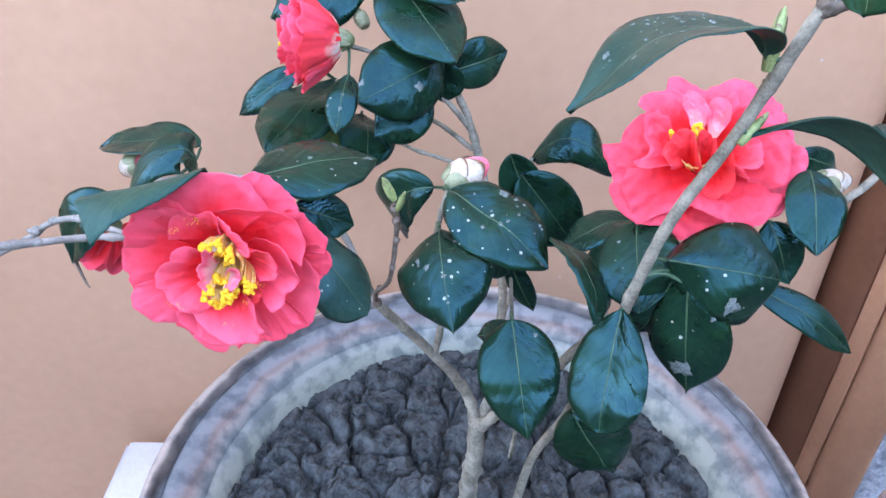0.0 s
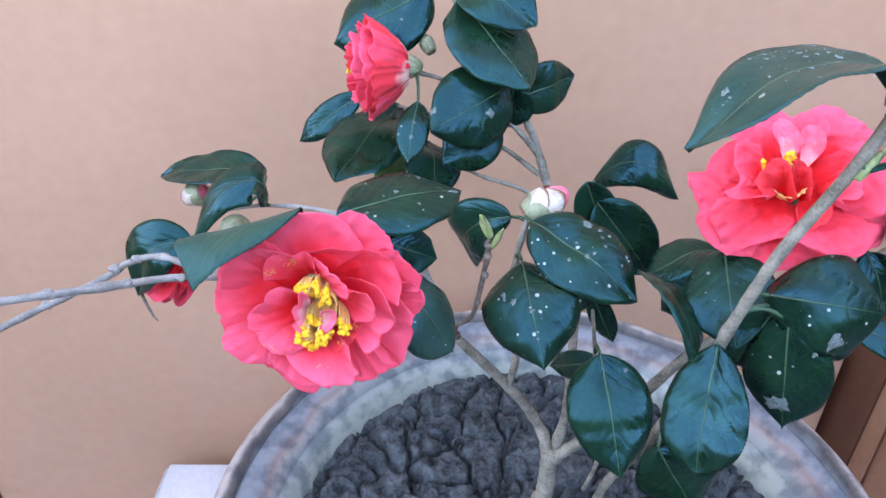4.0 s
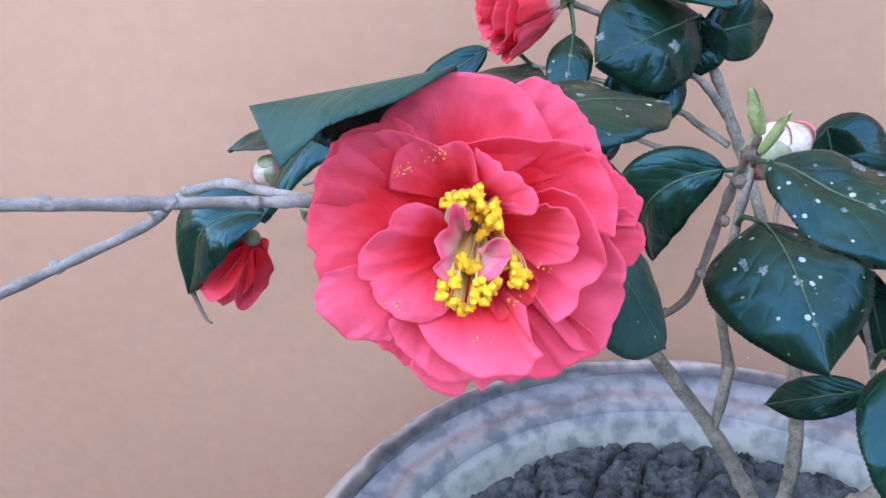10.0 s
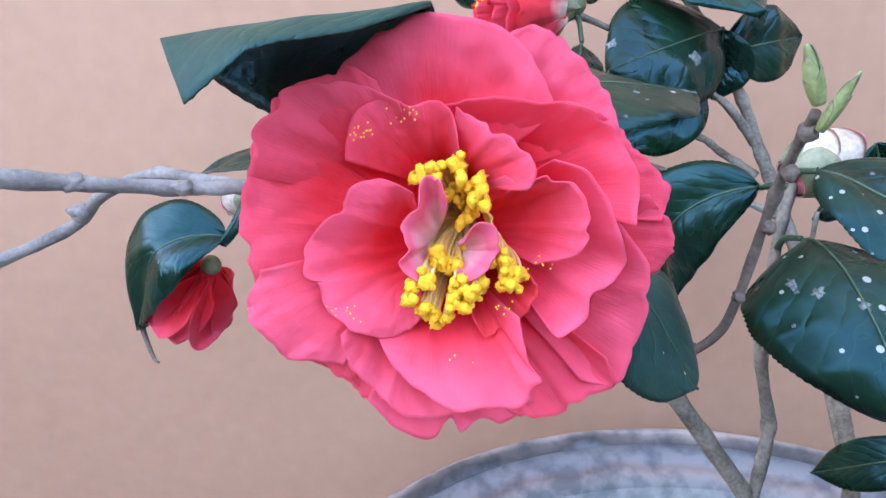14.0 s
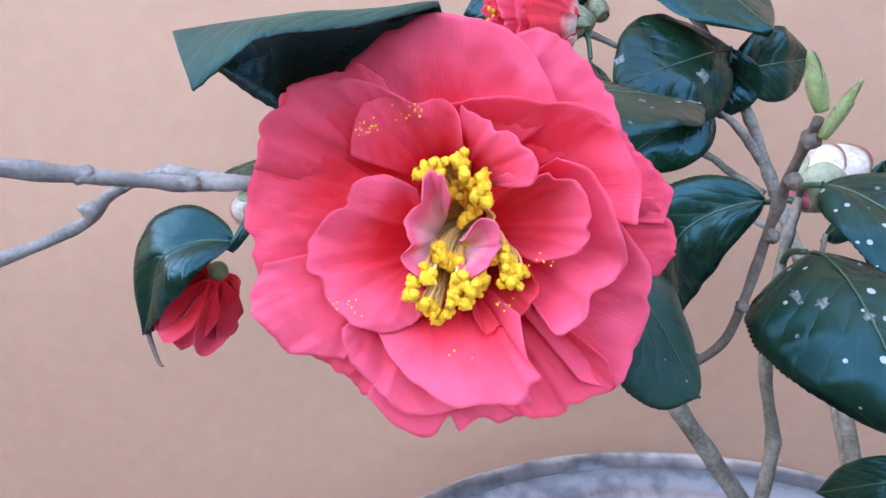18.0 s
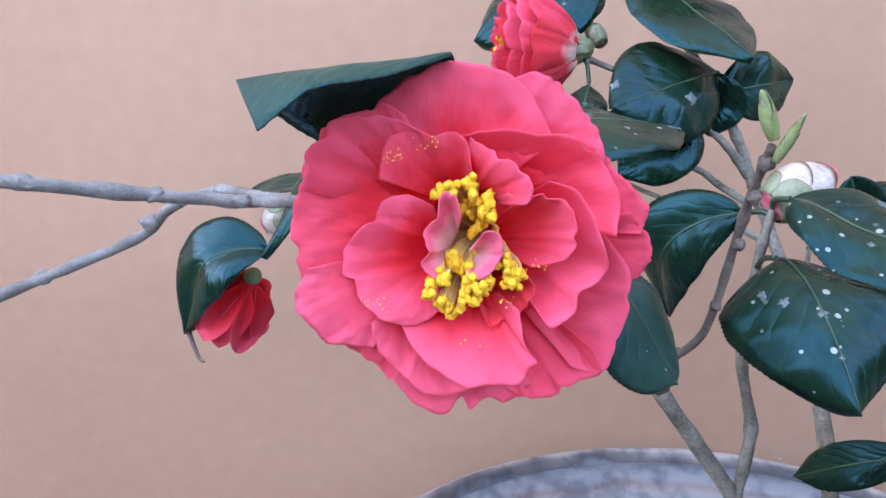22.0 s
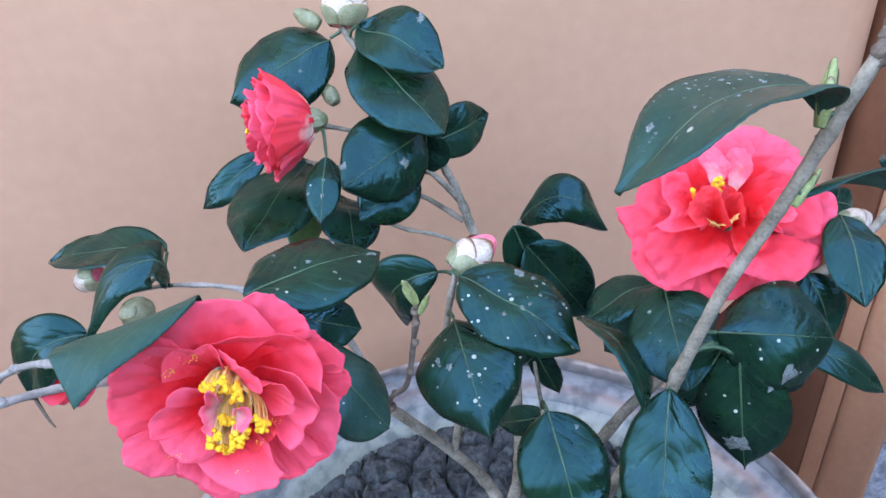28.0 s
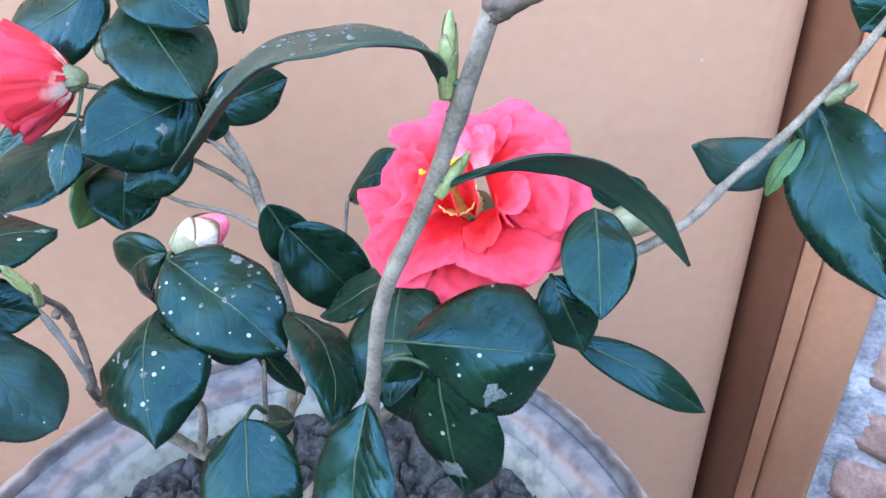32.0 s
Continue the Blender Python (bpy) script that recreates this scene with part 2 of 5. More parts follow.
# the bricks' lit side put into the colour; the paint chips share this tone
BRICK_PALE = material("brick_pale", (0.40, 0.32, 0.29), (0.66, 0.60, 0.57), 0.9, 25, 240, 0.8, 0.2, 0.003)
GROUND = material("concrete", (0.10, 0.095, 0.09), (0.18, 0.17, 0.16), 0.9, 6, 120, 0.5, 0.3, 0.002)
# kept dark so the added sky screens reflect little
SKY_SCREEN = material("sky_screen", (0.05, 0.046, 0.042), (0.10, 0.09, 0.082), 0.9, 3, 60, 0.5, 0.3, 0.003)
WHITE = material("whitewash", (0.66, 0.66, 0.65), (0.82, 0.82, 0.81), 0.7, 12, 200, 0.3, 0.4, 0.001)


def glaze():
    """Weathered earthenware: rings of slate blue, pink and lichen-green, set by the distance from the pot's axis."""
    m = material("weathered_glaze", (0, 0, 0), (0, 0, 0), 0.55, 22, 180, 0.5, 0.45, 0.002)
    t, n = m.node_tree, m.node_tree.nodes
    co = n["Texture Coordinate"]
    flat = n.new("ShaderNodeVectorMath")
    flat.operation = "MULTIPLY"
    flat.inputs[1].default_value = (1, 1, 0)
    t.links.new(co.outputs["Object"], flat.inputs[0])
    ln = n.new("ShaderNodeVectorMath")
    ln.operation = "LENGTH"
    t.links.new(flat.outputs[0], ln.inputs[0])
    wob = n.new("ShaderNodeMath")
    wob.operation = "MULTIPLY_ADD"
    wob.inputs[1].default_value = 0.017
    t.links.new(n["Noise Texture"].outputs["Fac"], wob.inputs[0])
    t.links.new(ln.outputs["Value"], wob.inputs[2])
    rng = n.new("ShaderNodeMapRange")
    rng.inputs["From Min"].default_value, rng.inputs["From Max"].default_value = 0.1785, 0.2655
    t.links.new(wob.outputs[0], rng.inputs["Value"])
    ramp = n.new("ShaderNodeValToRGB")
    e = ramp.color_ramp.elements
    stops = [(0.0, (0.13, 0.145, 0.11)), (0.12, (0.24, 0.265, 0.215)), (0.27, (0.29, 0.305, 0.26)), (0.36, (0.23, 0.25, 0.24)), (0.42, (0.27, 0.235, 0.215)), (0.465, (0.215, 0.16, 0.145)), (0.51, (0.21, 0.21, 0.215)), (0.60, (0.165, 0.185, 0.195)), (0.66, (0.12, 0.135, 0.145)), (0.69, (0.06, 0.055, 0.052)), (0.725, (0.13, 0.11, 0.10)), (0.76, (0.36, 0.30, 0.26)), (0.9, (0.27, 0.21, 0.18))]
    e[0].position, e[0].color = stops[0][0], (*stops[0][1], 1)
    e[1].position, e[1].color = stops[-1][0], (*stops[-1][1], 1)
    for pos, c in stops[1:-1]:
        k = e.new(pos)
        k.color = (*c, 1)
    t.links.new(rng.outputs[0], ramp.inputs["Fac"])
    spot = n.new("ShaderNodeMix")
    spot.data_type = "RGBA"
    spot.blend_type = "MULTIPLY"
    blot = n.new("ShaderNodeTexNoise")
    blot.inputs["Scale"].default_value, blot.inputs["Detail"].default_value = 65, 5
    t.links.new(co.outputs["Object"], blot.inputs["Vector"])
    br = n.new("ShaderNodeValToRGB")
    br.color_ramp.elements[0].position, br.color_ramp.elements[0].color = 0.38, (0.50, 0.55, 0.60, 1)
    br.color_ramp.elements[1].position, br.color_ramp.elements[1].color = 0.56, (1, 1, 1, 1)
    t.links.new(blot.outputs["Fac"], br.inputs["Fac"])
    spot.inputs["Factor"].default_value = 1.0
    t.links.new(ramp.outputs["Color"], spot.inputs["A"])
    t.links.new(br.outputs["Color"], spot.inputs["B"])
    t.links.new(spot.outputs["Result"], n["Principled BSDF"].inputs["Base Color"])
    return m


GLAZE = glaze()

# ---- making meshes ----
PLACE = {}


def put(name, me, mats, parent=None, m=None, label="", smooth=True):
    """Links a mesh as one object; m is its pose in the world."""
    ob = new(name, me)
    if not me.materials:
        for q in mats if isinstance(mats, (list, tuple)) else [mats]:
            me.materials.append(q)
        if smooth:
            me.polygons.foreach_set("use_smooth", [True] * len(me.polygons))
    m = m or Matrix.Identity(4)
    PLACE[ob] = m
    if parent:
        ob.parent = parent
        ob.matrix_parent_inverse = PLACE[parent].inverted()
    ob.matrix_basis = m
    if label:
        tagged(ob, label)
    return ob


def part(name, bm, mat, parent, label="", m=None, smooth=True):
    me = bpy.data.meshes.new(name)
    bmesh.ops.recalc_face_normals(bm, faces=bm.faces)
    bm.to_mesh(me)
    bm.free()
    return put(name, me, mat, parent, m, label, smooth)


def empty(name, m, label, category, group=""):
    ob = new(name)
    ob.matrix_basis = m
    ob.empty_display_size = 0.02
    PLACE[ob] = m
    return tagged(ob, label, category, group)


def sheet(grid, thick, two=False):
    """A thin solid over a grid of points: the upper side takes slot 0, the lower side slot 1."""
    g = np.array(grid)
    nu, nv = g.shape[:2]
    du, dv = np.gradient(g, axis=0), np.gradient(g, axis=1)
    nrm = np.cross(du, dv)
    nrm /= np.maximum(np.linalg.norm(nrm, axis=2, keepdims=True), 1e-12)
    low = g - nrm * thick
    verts = [tuple(v) for v in g.reshape(-1, 3)] + [tuple(v) for v in low.reshape(-1, 3)]
    k = nu * nv
    idx = lambda i, j: i * nv + j
    faces, slots, uvs = [], [], []
    for i in range(nu - 1):
        for j in range(nv - 1):
            q = [(i, j), (i + 1, j), (i + 1, j + 1), (i, j + 1)]
            faces.append([idx(*c) for c in q])
            slots.append(0)
            uvs += [(c[0] / (nu - 1), c[1] / (nv - 1)) for c in q]
            faces.append([k + idx(*c) for c in reversed(q)])
            slots.append(1 if two else 0)
            uvs += [(c[0] / (nu - 1), c[1] / (nv - 1)) for c in reversed(q)]
    rim = [(i, 0) for i in range(nu)] + [(nu - 1, j) for j in range(1, nv)] + [(i, nv - 1) for i in range(nu - 2, -1, -1)] + [(0, j) for j in range(nv - 2, 0, -1)]
    for a, b in zip(rim, rim[1:] + rim[:1]):
        faces.append([idx(*b), idx(*a), k + idx(*a), k + idx(*b)])
        slots.append(1 if two else 0)
        uvs += [(c[0] / (nu - 1), c[1] / (nv - 1)) for c in (b, a, a, b)]
    me = bpy.data.meshes.new("sheet")
    me.from_pydata(verts, [], faces)
    me.polygons.foreach_set("material_index", slots)
    layer = me.uv_layers.new(name="UVMap")
    layer.data.foreach_set("uv", [c for q in uvs for c in q])
    me.update()
    return me


def spline(points, steps=6):
    """Points on a smooth curve through the given ones."""
    p = [Vector(q) for q in points]
    p = [2 * p[0] - p[1]] + p + [2 * p[-1] - p[-2]]
    out = []
    for a, b, c, d in zip(p, p[1:], p[2:], p[3:]):
        for s in range(steps):
            x = s / steps
            out.append(0.5 * (2 * b + (c - a) * x + (2 * a - 5 * b + 4 * c - d) * x * x + (3 * b - a - 3 * c + d) * x ** 3))
    return out + [p[-2]]


def tube(points, r0, r1, sides=10, steps=6, rough=0.0, knots=0, seed=1):
    """A tapered, slightly knotty stick along a smooth curve, closed at both ends."""
    c = spline(points, steps)
    rnd = random.Random(seed)
    bumps = [rnd.random() for _ in range(knots)]
    bm = bmesh.new()
    rings = []
    side = Vector((0.3, 0.9, 0.2))
    for i, p in enumerate(c):
        x = i / (len(c) - 1)
        d = (c[min(i + 1, len(c) - 1)] - c[max(i - 1, 0)]).normalized()
        side = (side - d * side.dot(d)).normalized()
        up = d.cross(side)
        r = r0 + (r1 - r0) * x
        for b in bumps:
            r *= 1 + 0.20 * math.exp(-((x - b) * len(c) / 1.1) ** 2)
        ring = []
        for k in range(sides):
            a = 2 * math.pi * k / sides
            q = r * (1 + rough * (noise.noise(p * 130 + Vector((k, seed, 0))) + 0.6 * noise.noise(p * 420 + Vector((k * 2, seed, 4)))))
            ring.append(bm.verts.new(p + (side * math.cos(a) + up * math.sin(a)) * q))
        rings.append(ring)
    for a, b in zip(rings, rings[1:]):
        for k in range(sides):
            bm.faces.new((a[k], a[(k + 1) % sides], b[(k + 1) % sides], b[k]))
    bm.faces.new(rings[0][::-1])
    bm.faces.new(rings[-1])
    return bm


def lathe(profile, n=128, wob=0.0):
    """A closed profile of (radius, height) turned about the z axis."""
    bm = bmesh.new()
    rings = []
    for k in range(n):
        a = 2 * math.pi * k / n
        s = 1 + wob * noise.noise((math.cos(a) * 1.4, math.sin(a) * 1.4, 0))
        rings.append([bm.verts.new((r * s * math.cos(a), r * s * math.sin(a), z + 0.6 * wob * r * noise.noise((math.cos(a) * 2, math.sin(a) * 2, r * 9)))) for r, z in profile])
    m = len(profile)
    for k in range(n):
        a, b = rings[k], rings[(k + 1) % n]
        for i in range(m):
            j = (i + 1) % m
            bm.faces.new((a[i], b[i], b[j], a[j]))
    return bm


def prism(plan, z0, z1, bevel=0.0):
    """An upright solid over a plan of (x, y) points."""
    bm = bmesh.new()
    low = [bm.verts.new((x, y, z0)) for x, y in plan]
    top = [bm.verts.new((x, y, z1)) for x, y in plan]
    n = len(plan)
    bm.faces.new(low[::-1])
    bm.faces.new(top)
    for i in range(n):
        bm.faces.new((low[i], low[(i + 1) % n], top[(i + 1) % n], top[i]))
    if bevel:
        bmesh.ops.bevel(bm, geom=[e for e in bm.edges], offset=bevel, segments=2, affect="EDGES")
    return bm


# ---- ground, door, masonry ----
GROUND_Z = -0.45
bm = bmesh.new()
bmesh.ops.create_grid(bm, x_segments=40, y_segments=40, size=60, matrix=Matrix.Translation((0, 0, GROUND_Z)))
tagged(part("ground", bm, GROUND, None, "grey weathered concrete ground before the door"), category="ground", kind="structure")

DOOR = pose(0.0, 0.700, 0, 0, 0, 2.9)
door = empty("door_1", DOOR, "ochre painted wooden door with a flat raised panel", "door")
tagged(door, kind="structure")
field = [(-0.655, 0.030), (-0.655, 0.014), (-0.645, 0.005), (-0.620, 0.0), (0.436, 0.0), (0.450, 0.0006), (0.461, 0.0018), (0.469, 0.0036), (0.475, 0.006), (0.479, 0.0092), (0.482, 0.014), (0.4838, 0.020), (0.4848, 0.030)]
part("door_panel", prism(field, GROUND_Z, 2.05), PAINT, door, "smooth tan painted panel with faint stains", DOOR, False)
part("door_backing", prism([(-0.72, 0.031), (0.545, 0.031), (0.545, 0.06), (-0.72, 0.06)], GROUND_Z, 2.05), PAINT_DARK_SHADED, door, "", DOOR, False)
part("door_stile", prism([(-0.719, 0.030), (-0.719, -0.012), (-0.674, -0.012), (-0.664, -0.004), (-0.660, 0.030)], GROUND_Z, 2.05), PAINT_DARK_SHADED, door, "dark brown painted stile", DOOR, False)

for k, (x, z, r) in enumerate(((0.385, 0.600, 0.0016), (0.148, 0.335, 0.0012), (-0.262, 0.472, 0.0012))):
    bm = bmesh.new()
    bmesh.ops.create_circle(bm, cap_ends=True, segments=9, radius=r, matrix=pose(x, -0.0004, z, 90))
    for q in bm.verts:
        q.co.x += 0.4 * r * noise.noise((q.co.x * 900, q.co.z * 900, k))
    part("paint_chip", bm, BRICK_PALE, door, "small pale paint chip", DOOR)

jamb = empty("door_frame", Matrix.Identity(4), "ochre painted timber door frame with a grooved moulding", "door frame")
tagged(jamb, kind="structure")
# the reveal is paint in shade, its darkness put into the colour
part("reveal", prism([(0.4852, 0.775), (0.4852, 0.745), (0.500, 0.7055), (0.5075, 0.692), (0.5118, 0.692), (0.5118, 0.735)], GROUND_Z, 2.1), PAINT_DARK_SHADED, jamb, "painted reveal, its shade put into a dark brown colour")
part("moulding", prism([(0.512, 0.72), (0.512, 0.691), (0.5128, 0.6885), (0.5148, 0.6855), (0.5148, 0.681), (0.5162, 0.6785), (0.5165, 0.6705), (0.5178, 0.6675), (0.5190, 0.6675), (0.5190, 0.72)], GROUND_Z, 2.1), TRIM, jamb)
part("groove", prism([(0.5191, 0.72), (0.5191, 0.6755), (0.5224, 0.6755), (0.5224, 0.72)], GROUND_Z, 2.1), PAINT_DARK_SHADED, jamb)
part("post", prism([(0.5225, 0.72), (0.5225, 0.6600), (0.5240, 0.6560), (0.5480, 0.6275), (0.5520, 0.6240), (0.5562, 0.6245), (0.5592, 0.6290), (0.5600, 0.72)], GROUND_Z, 2.1), TRIM, jamb, "flat painted timber post")

masonry = empty("wall_east", pose(0.562, 0.64, 0), "rough rubble and brick wall with thick grey mortar", "wall")
tagged(masonry, kind="structure")
bm = bmesh.new()
bmesh.ops.create_grid(bm, x_segments=200, y_segments=420, size=1)
for v in bm.verts:
    x, z = 0.5605 + (v.co.x + 1) * 0.5, GROUND_Z + (v.co.y + 1) * 1.2
    back = 0.636 - 0.030 * min(1, (x - 0.5605) / 0.055)
    v.co = (x, back + 0.008 * noise.noise((x * 14, z * 14, 3)) + 0.005 * noise.noise((x * 40, z * 40, 1)) + 0.004 * noise.noise((x * 95, z * 95, 2)), z)
part("mortar", bm, MORTAR, masonry, "grey-blue trowelled mortar")
part("core", prism([(0.563, 0.665), (4.0, 0.665), (4.0, 0.85), (0.563, 0.85)], GROUND_Z, 2.2), MORTAR, masonry)
rnd = random.Random(5)


def brick(w, d, h, m, seed):
    """A worn brick: brown sides, most outer faces paler, light and shade put into the colour."""
    bm = bmesh.new()
    bmesh.ops.create_cube(bm, size=1)
    bmesh.ops.subdivide_edges(bm, edges=bm.edges, cuts=3, use_grid_fill=True)
    for v in bm.verts:
        c = v.co.copy()
        c *= 1 - 0.10 * max(0, c.length - 0.62)
        c = Vector((c.x * w, c.y * d, c.z * h))
        v.co = c + 0.0030 * noise.noise_vector(c * 17 + Vector((seed, 0, 0)))
    ob = part("brick", bm, BRICK, masonry, "", m)
    ob.data.materials.append(BRICK_PALE)
    # outward faces get the pale tone, as if lit
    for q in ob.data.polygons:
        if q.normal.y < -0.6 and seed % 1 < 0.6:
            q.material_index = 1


z = GROUND_Z + 0.01
while z < 1.25:
    h = rnd.uniform(0.050, 0.064)
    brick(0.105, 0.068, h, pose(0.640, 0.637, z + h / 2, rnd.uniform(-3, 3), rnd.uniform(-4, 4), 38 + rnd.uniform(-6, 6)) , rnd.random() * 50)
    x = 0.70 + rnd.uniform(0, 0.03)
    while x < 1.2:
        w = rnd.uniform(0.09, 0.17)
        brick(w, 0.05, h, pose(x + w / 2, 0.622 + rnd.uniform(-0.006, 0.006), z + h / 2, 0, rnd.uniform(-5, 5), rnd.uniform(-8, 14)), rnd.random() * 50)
        x += w + rnd.uniform(0.02, 0.04)
    z += h + rnd.uniform(0.022, 0.036)

# unseen upper wall, added up to 7 m so its shade covers the plant
east = empty("wall_upper", pose(1.1, 0.8, 2.2), "unseen plain ochre plaster added above the masonry against the sun", "wall")
tagged(east, kind="structure")
part("plaster", prism([(0.563, 0.668), (4.0, 0.668), (4.0, 0.85), (0.563, 0.85)], 2.2, 7.0), TRIM, east, "", None, False)
# added house front beyond the door, made 7 m tall to block the sun
west = empty("wall_west", pose(-0.71, 0.74, 0), "added plain ochre plastered wall beside the door, tall to block the sun", "wall")
tagged(west, kind="structure")
part("plaster", prism([(-3.0, 0.62), (-0.722, 0.66), (-0.722, 0.85), (-3.0, 0.85)], GROUND_Z, 7.0), TRIM, west, "", None, False)
over = empty("wall_lintel", pose(0, 0.74, 2.1), "unseen plain ochre plaster added above the door against the sun", "wall")
tagged(over, kind="structure")
part("plaster", prism([(-0.70, 0.70), (1.56, 0.70), (1.56, 0.86), (-0.70, 0.86)], 2.1, 7.0), TRIM, over, "", None, False)

# unseen solid added behind the door to keep the sun out
tagged(part("sun_block_house", prism([(-3.0, 0.87), (4.0, 0.87), (4.0, 3.0), (-3.0, 3.0)], GROUND_Z, 7.0), TRIM, None, "unseen block behind the door, added to stop the sun", None, False), category="wall", kind="structure")
# unseen walls added round the open sides; their heights shape the sky light
for nm, top, plan in (("sky_screen_south", 1.7, [(-3.0, -2.6), (4.0, -2.6), (4.0, -2.4), (-3.0, -2.4)]), ("sky_screen_west", 1.1, [(-3.2, -2.6), (-3.0, -2.6), (-3.0, 0.85), (-3.2, 0.85)]), ("sky_screen_east", 3.2, [(4.0, -2.6), (4.2, -2.6), (4.2, 0.85), (4.0, 0.85)])):
    tagged(part(nm, prism(plan, GROUND_Z, top), SKY_SCREEN, None, "unseen grey-brown screen added to hold back sky light", None, False), category="wall", kind="structure")

# ---- pot on its plinth ----
plinth = tagged(part("plinth", prism([(-0.392, 0.05), (0.30, 0.05), (0.30, 0.648), (-0.392, 0.648)], GROUND_Z, 0.112, 0.006), WHITE, None, "whitewashed plinth under the pot, scuffed"), category="plinth")
POT = pose(0.033, 0.349, 0.112)
pot = empty("plant_pot", POT, "large round weathered stoneware pot with a broad stepped rim", "plant pot")
outer = [(0.150, 0.0), (0.185, 0.10), (0.215, 0.20), (0.226, 0.255), (0.236, 0.270), (0.2420, 0.279), (0.2432, 0.289), (0.2405, 0.296), (0.2355, 0.2985), (0.232, 0.2965)]
inner = [(0.2295, 0.2915), (0.2275, 0.2910), (0.2245, 0.2935), (0.216, 0.2905), (0.208, 0.2855), (0.2045, 0.2825), (0.2005, 0.2780), (0.195, 0.269), (0.190, 0.257), (0.186, 0.244), (0.178, 0.215), (0.15, 0.05), (0.02, 0.03), (0.02, 0.0)]
part("pot_body", lathe(outer[:4] + [(0.222, 0.270), (0.2003, 0.2766)] + inner[7:], 160, 0.008), GLAZE, pot, "slate-blue weathered stoneware wall with lichen inside", POT)
part("rim_lip", lathe(outer[3:] + inner[:2] + [(0.2275, 0.262)], 160, 0.008), GLAZE, pot, "rounded brownish outer lip", POT)
part("rim_ledge", lathe([(0.2274, 0.2600)] + inner[1:7] + [(0.1995, 0.2600)], 160, 0.008), GLAZE, pot, "broad sloping slate-blue ledge with a pink band", POT)
bm = bmesh.new()
N = 320
R = 0.190
verts = {}
for i in range(N + 1):
    for j in range(N + 1):
        x, y = (2 * i / N - 1) * R, (2 * j / N - 1) * R
        r = math.hypot(x, y)
        if r > R:
            continue
        q = Vector((x, y, 0))
        q += 0.010 * noise.noise_vector(q * 24) + 0.004 * noise.noise_vector(q * 90 + Vector((3, 1, 2)))
        d = noise.voronoi(q * 29)[0]
        d2 = noise.voronoi(q * 74 + Vector((9, 3, 0)))[0]
        crack, chip = min(1, (d[1] - d[0]) / 0.17), min(1, (d2[1] - d2[0]) / 0.26)
        rise = 0.5 + 0.9 * noise.noise(q * 26 + Vector((5, 5, 5)))
        h = 0.018 * crack ** 0.5 + 0.0042 * chip ** 0.6 * (0.4 + rise) + 0.010 * rise * crack ** 0.5
        h += 0.007 * noise.noise(q * 18) + 0.0040 * noise.noise(q * 62) + 0.0034 * noise.noise(q * 150) + 0.0022 * noise.noise(q * 380)
        h = h * min(1, 0.45 + (R - r) / 0.045) + 0.006 * max(0, 1 - (R - r) / 0.03)
        verts[i, j] = bm.verts.new((x, y, 0.85 * h - 0.019))
for (i, j), v in verts.items():
    q = [verts.get(c) for c in ((i, j), (i + 1, j), (i + 1, j + 1), (i, j + 1))]
    if all(q):
        bm.faces.new(q)
SOIL_AT = pose(0.033, 0.349, 0.374)
tagged(part("soil", bm, SOIL, None, "dry cracked dark grey clods of soil filling the pot", SOIL_AT), category="soil", kind="stuff")

# ---- camellia ----
shrub = empty("camellia_shrub", pose(0.028, 0.350, 0.365), "potted camellia with glossy lichen-spotted leaves and coral-red double flowers", "shrub")
WOOD = []


def branch(points, r0, r1, mat=BARK, knots=3, seed=1, label="", name="branch", rough=0.2):
    WOOD.extend(spline(points, 8))
    return part(name, tube(points, r0, r1, 12, 14, rough, knots, seed), mat, shrub, label)


branch([(0.028, 0.352, 0.355), (0.026, 0.350, 0.400), (0.029, 0.345, 0.445), (0.029, 0.345, 0.478)], 0.0068, 0.0055, BARK, 3, 3, "knotty grey-brown trunk", "trunk")
branch([(0.029, 0.345, 0.472), (0.022, 0.360, 0.490), (0.000, 0.355, 0.528), (-0.034, 0.345, 0.577)], 0.0037, 0.0029, BARK, 3, 4)
twig = branch([(-0.034, 0.345, 0.576), (-0.034, 0.338, 0.591), (-0.025, 0.328, 0.609), (-0.020, 0.319, 0.650), (-0.020, 0.303, 0.672)], 0.0015, 0.0012, TWIG, 7, 5)
branch([(0.000, 0.354, 0.530), (0.004, 0.360, 0.555), (-0.004, 0.356, 0.588), (0.002, 0.372, 0.620), (0.008, 0.381, 0.640)], 0.0024, 0.0016, BARK, 4, 6)
branch([(0.030, 0.347, 0.466), (0.040, 0.362, 0.495), (0.042, 0.372, 0.522), (0.046, 0.410, 0.552), (0.034, 0.448, 0.600), (0.024, 0.472, 0.632), (0.014, 0.477, 0.655), (-0.006, 0.492, 0.690), (-0.033, 0.511, 0.723), (-0.042, 0.521, 0.736)], 0.0033, 0.0020, BARK, 9, 7)
branch([(0.023, 0.473, 0.632), (0.010, 0.474, 0.648), (-0.010, 0.481, 0.664), (-0.036, 0.486, 0.678), (-0.060, 0.480, 0.688)], 0.0020, 0.0013, BARK, 4, 8)
branch([(0.025, 0.470, 0.618), (0.010, 0.478, 0.627), (-0.003, 0.480, 0.635), (-0.040, 0.500, 0.645), (-0.075, 0.515, 0.650)], 0.0019, 0.0012, BARK, 4, 9)
branch([(0.033, 0.452, 0.603), (0.010, 0.462, 0.612), (-0.020, 0.464, 0.622), (-0.055, 0.490, 0.632)], 0.0016, 0.0010, BARK, 3, 10)
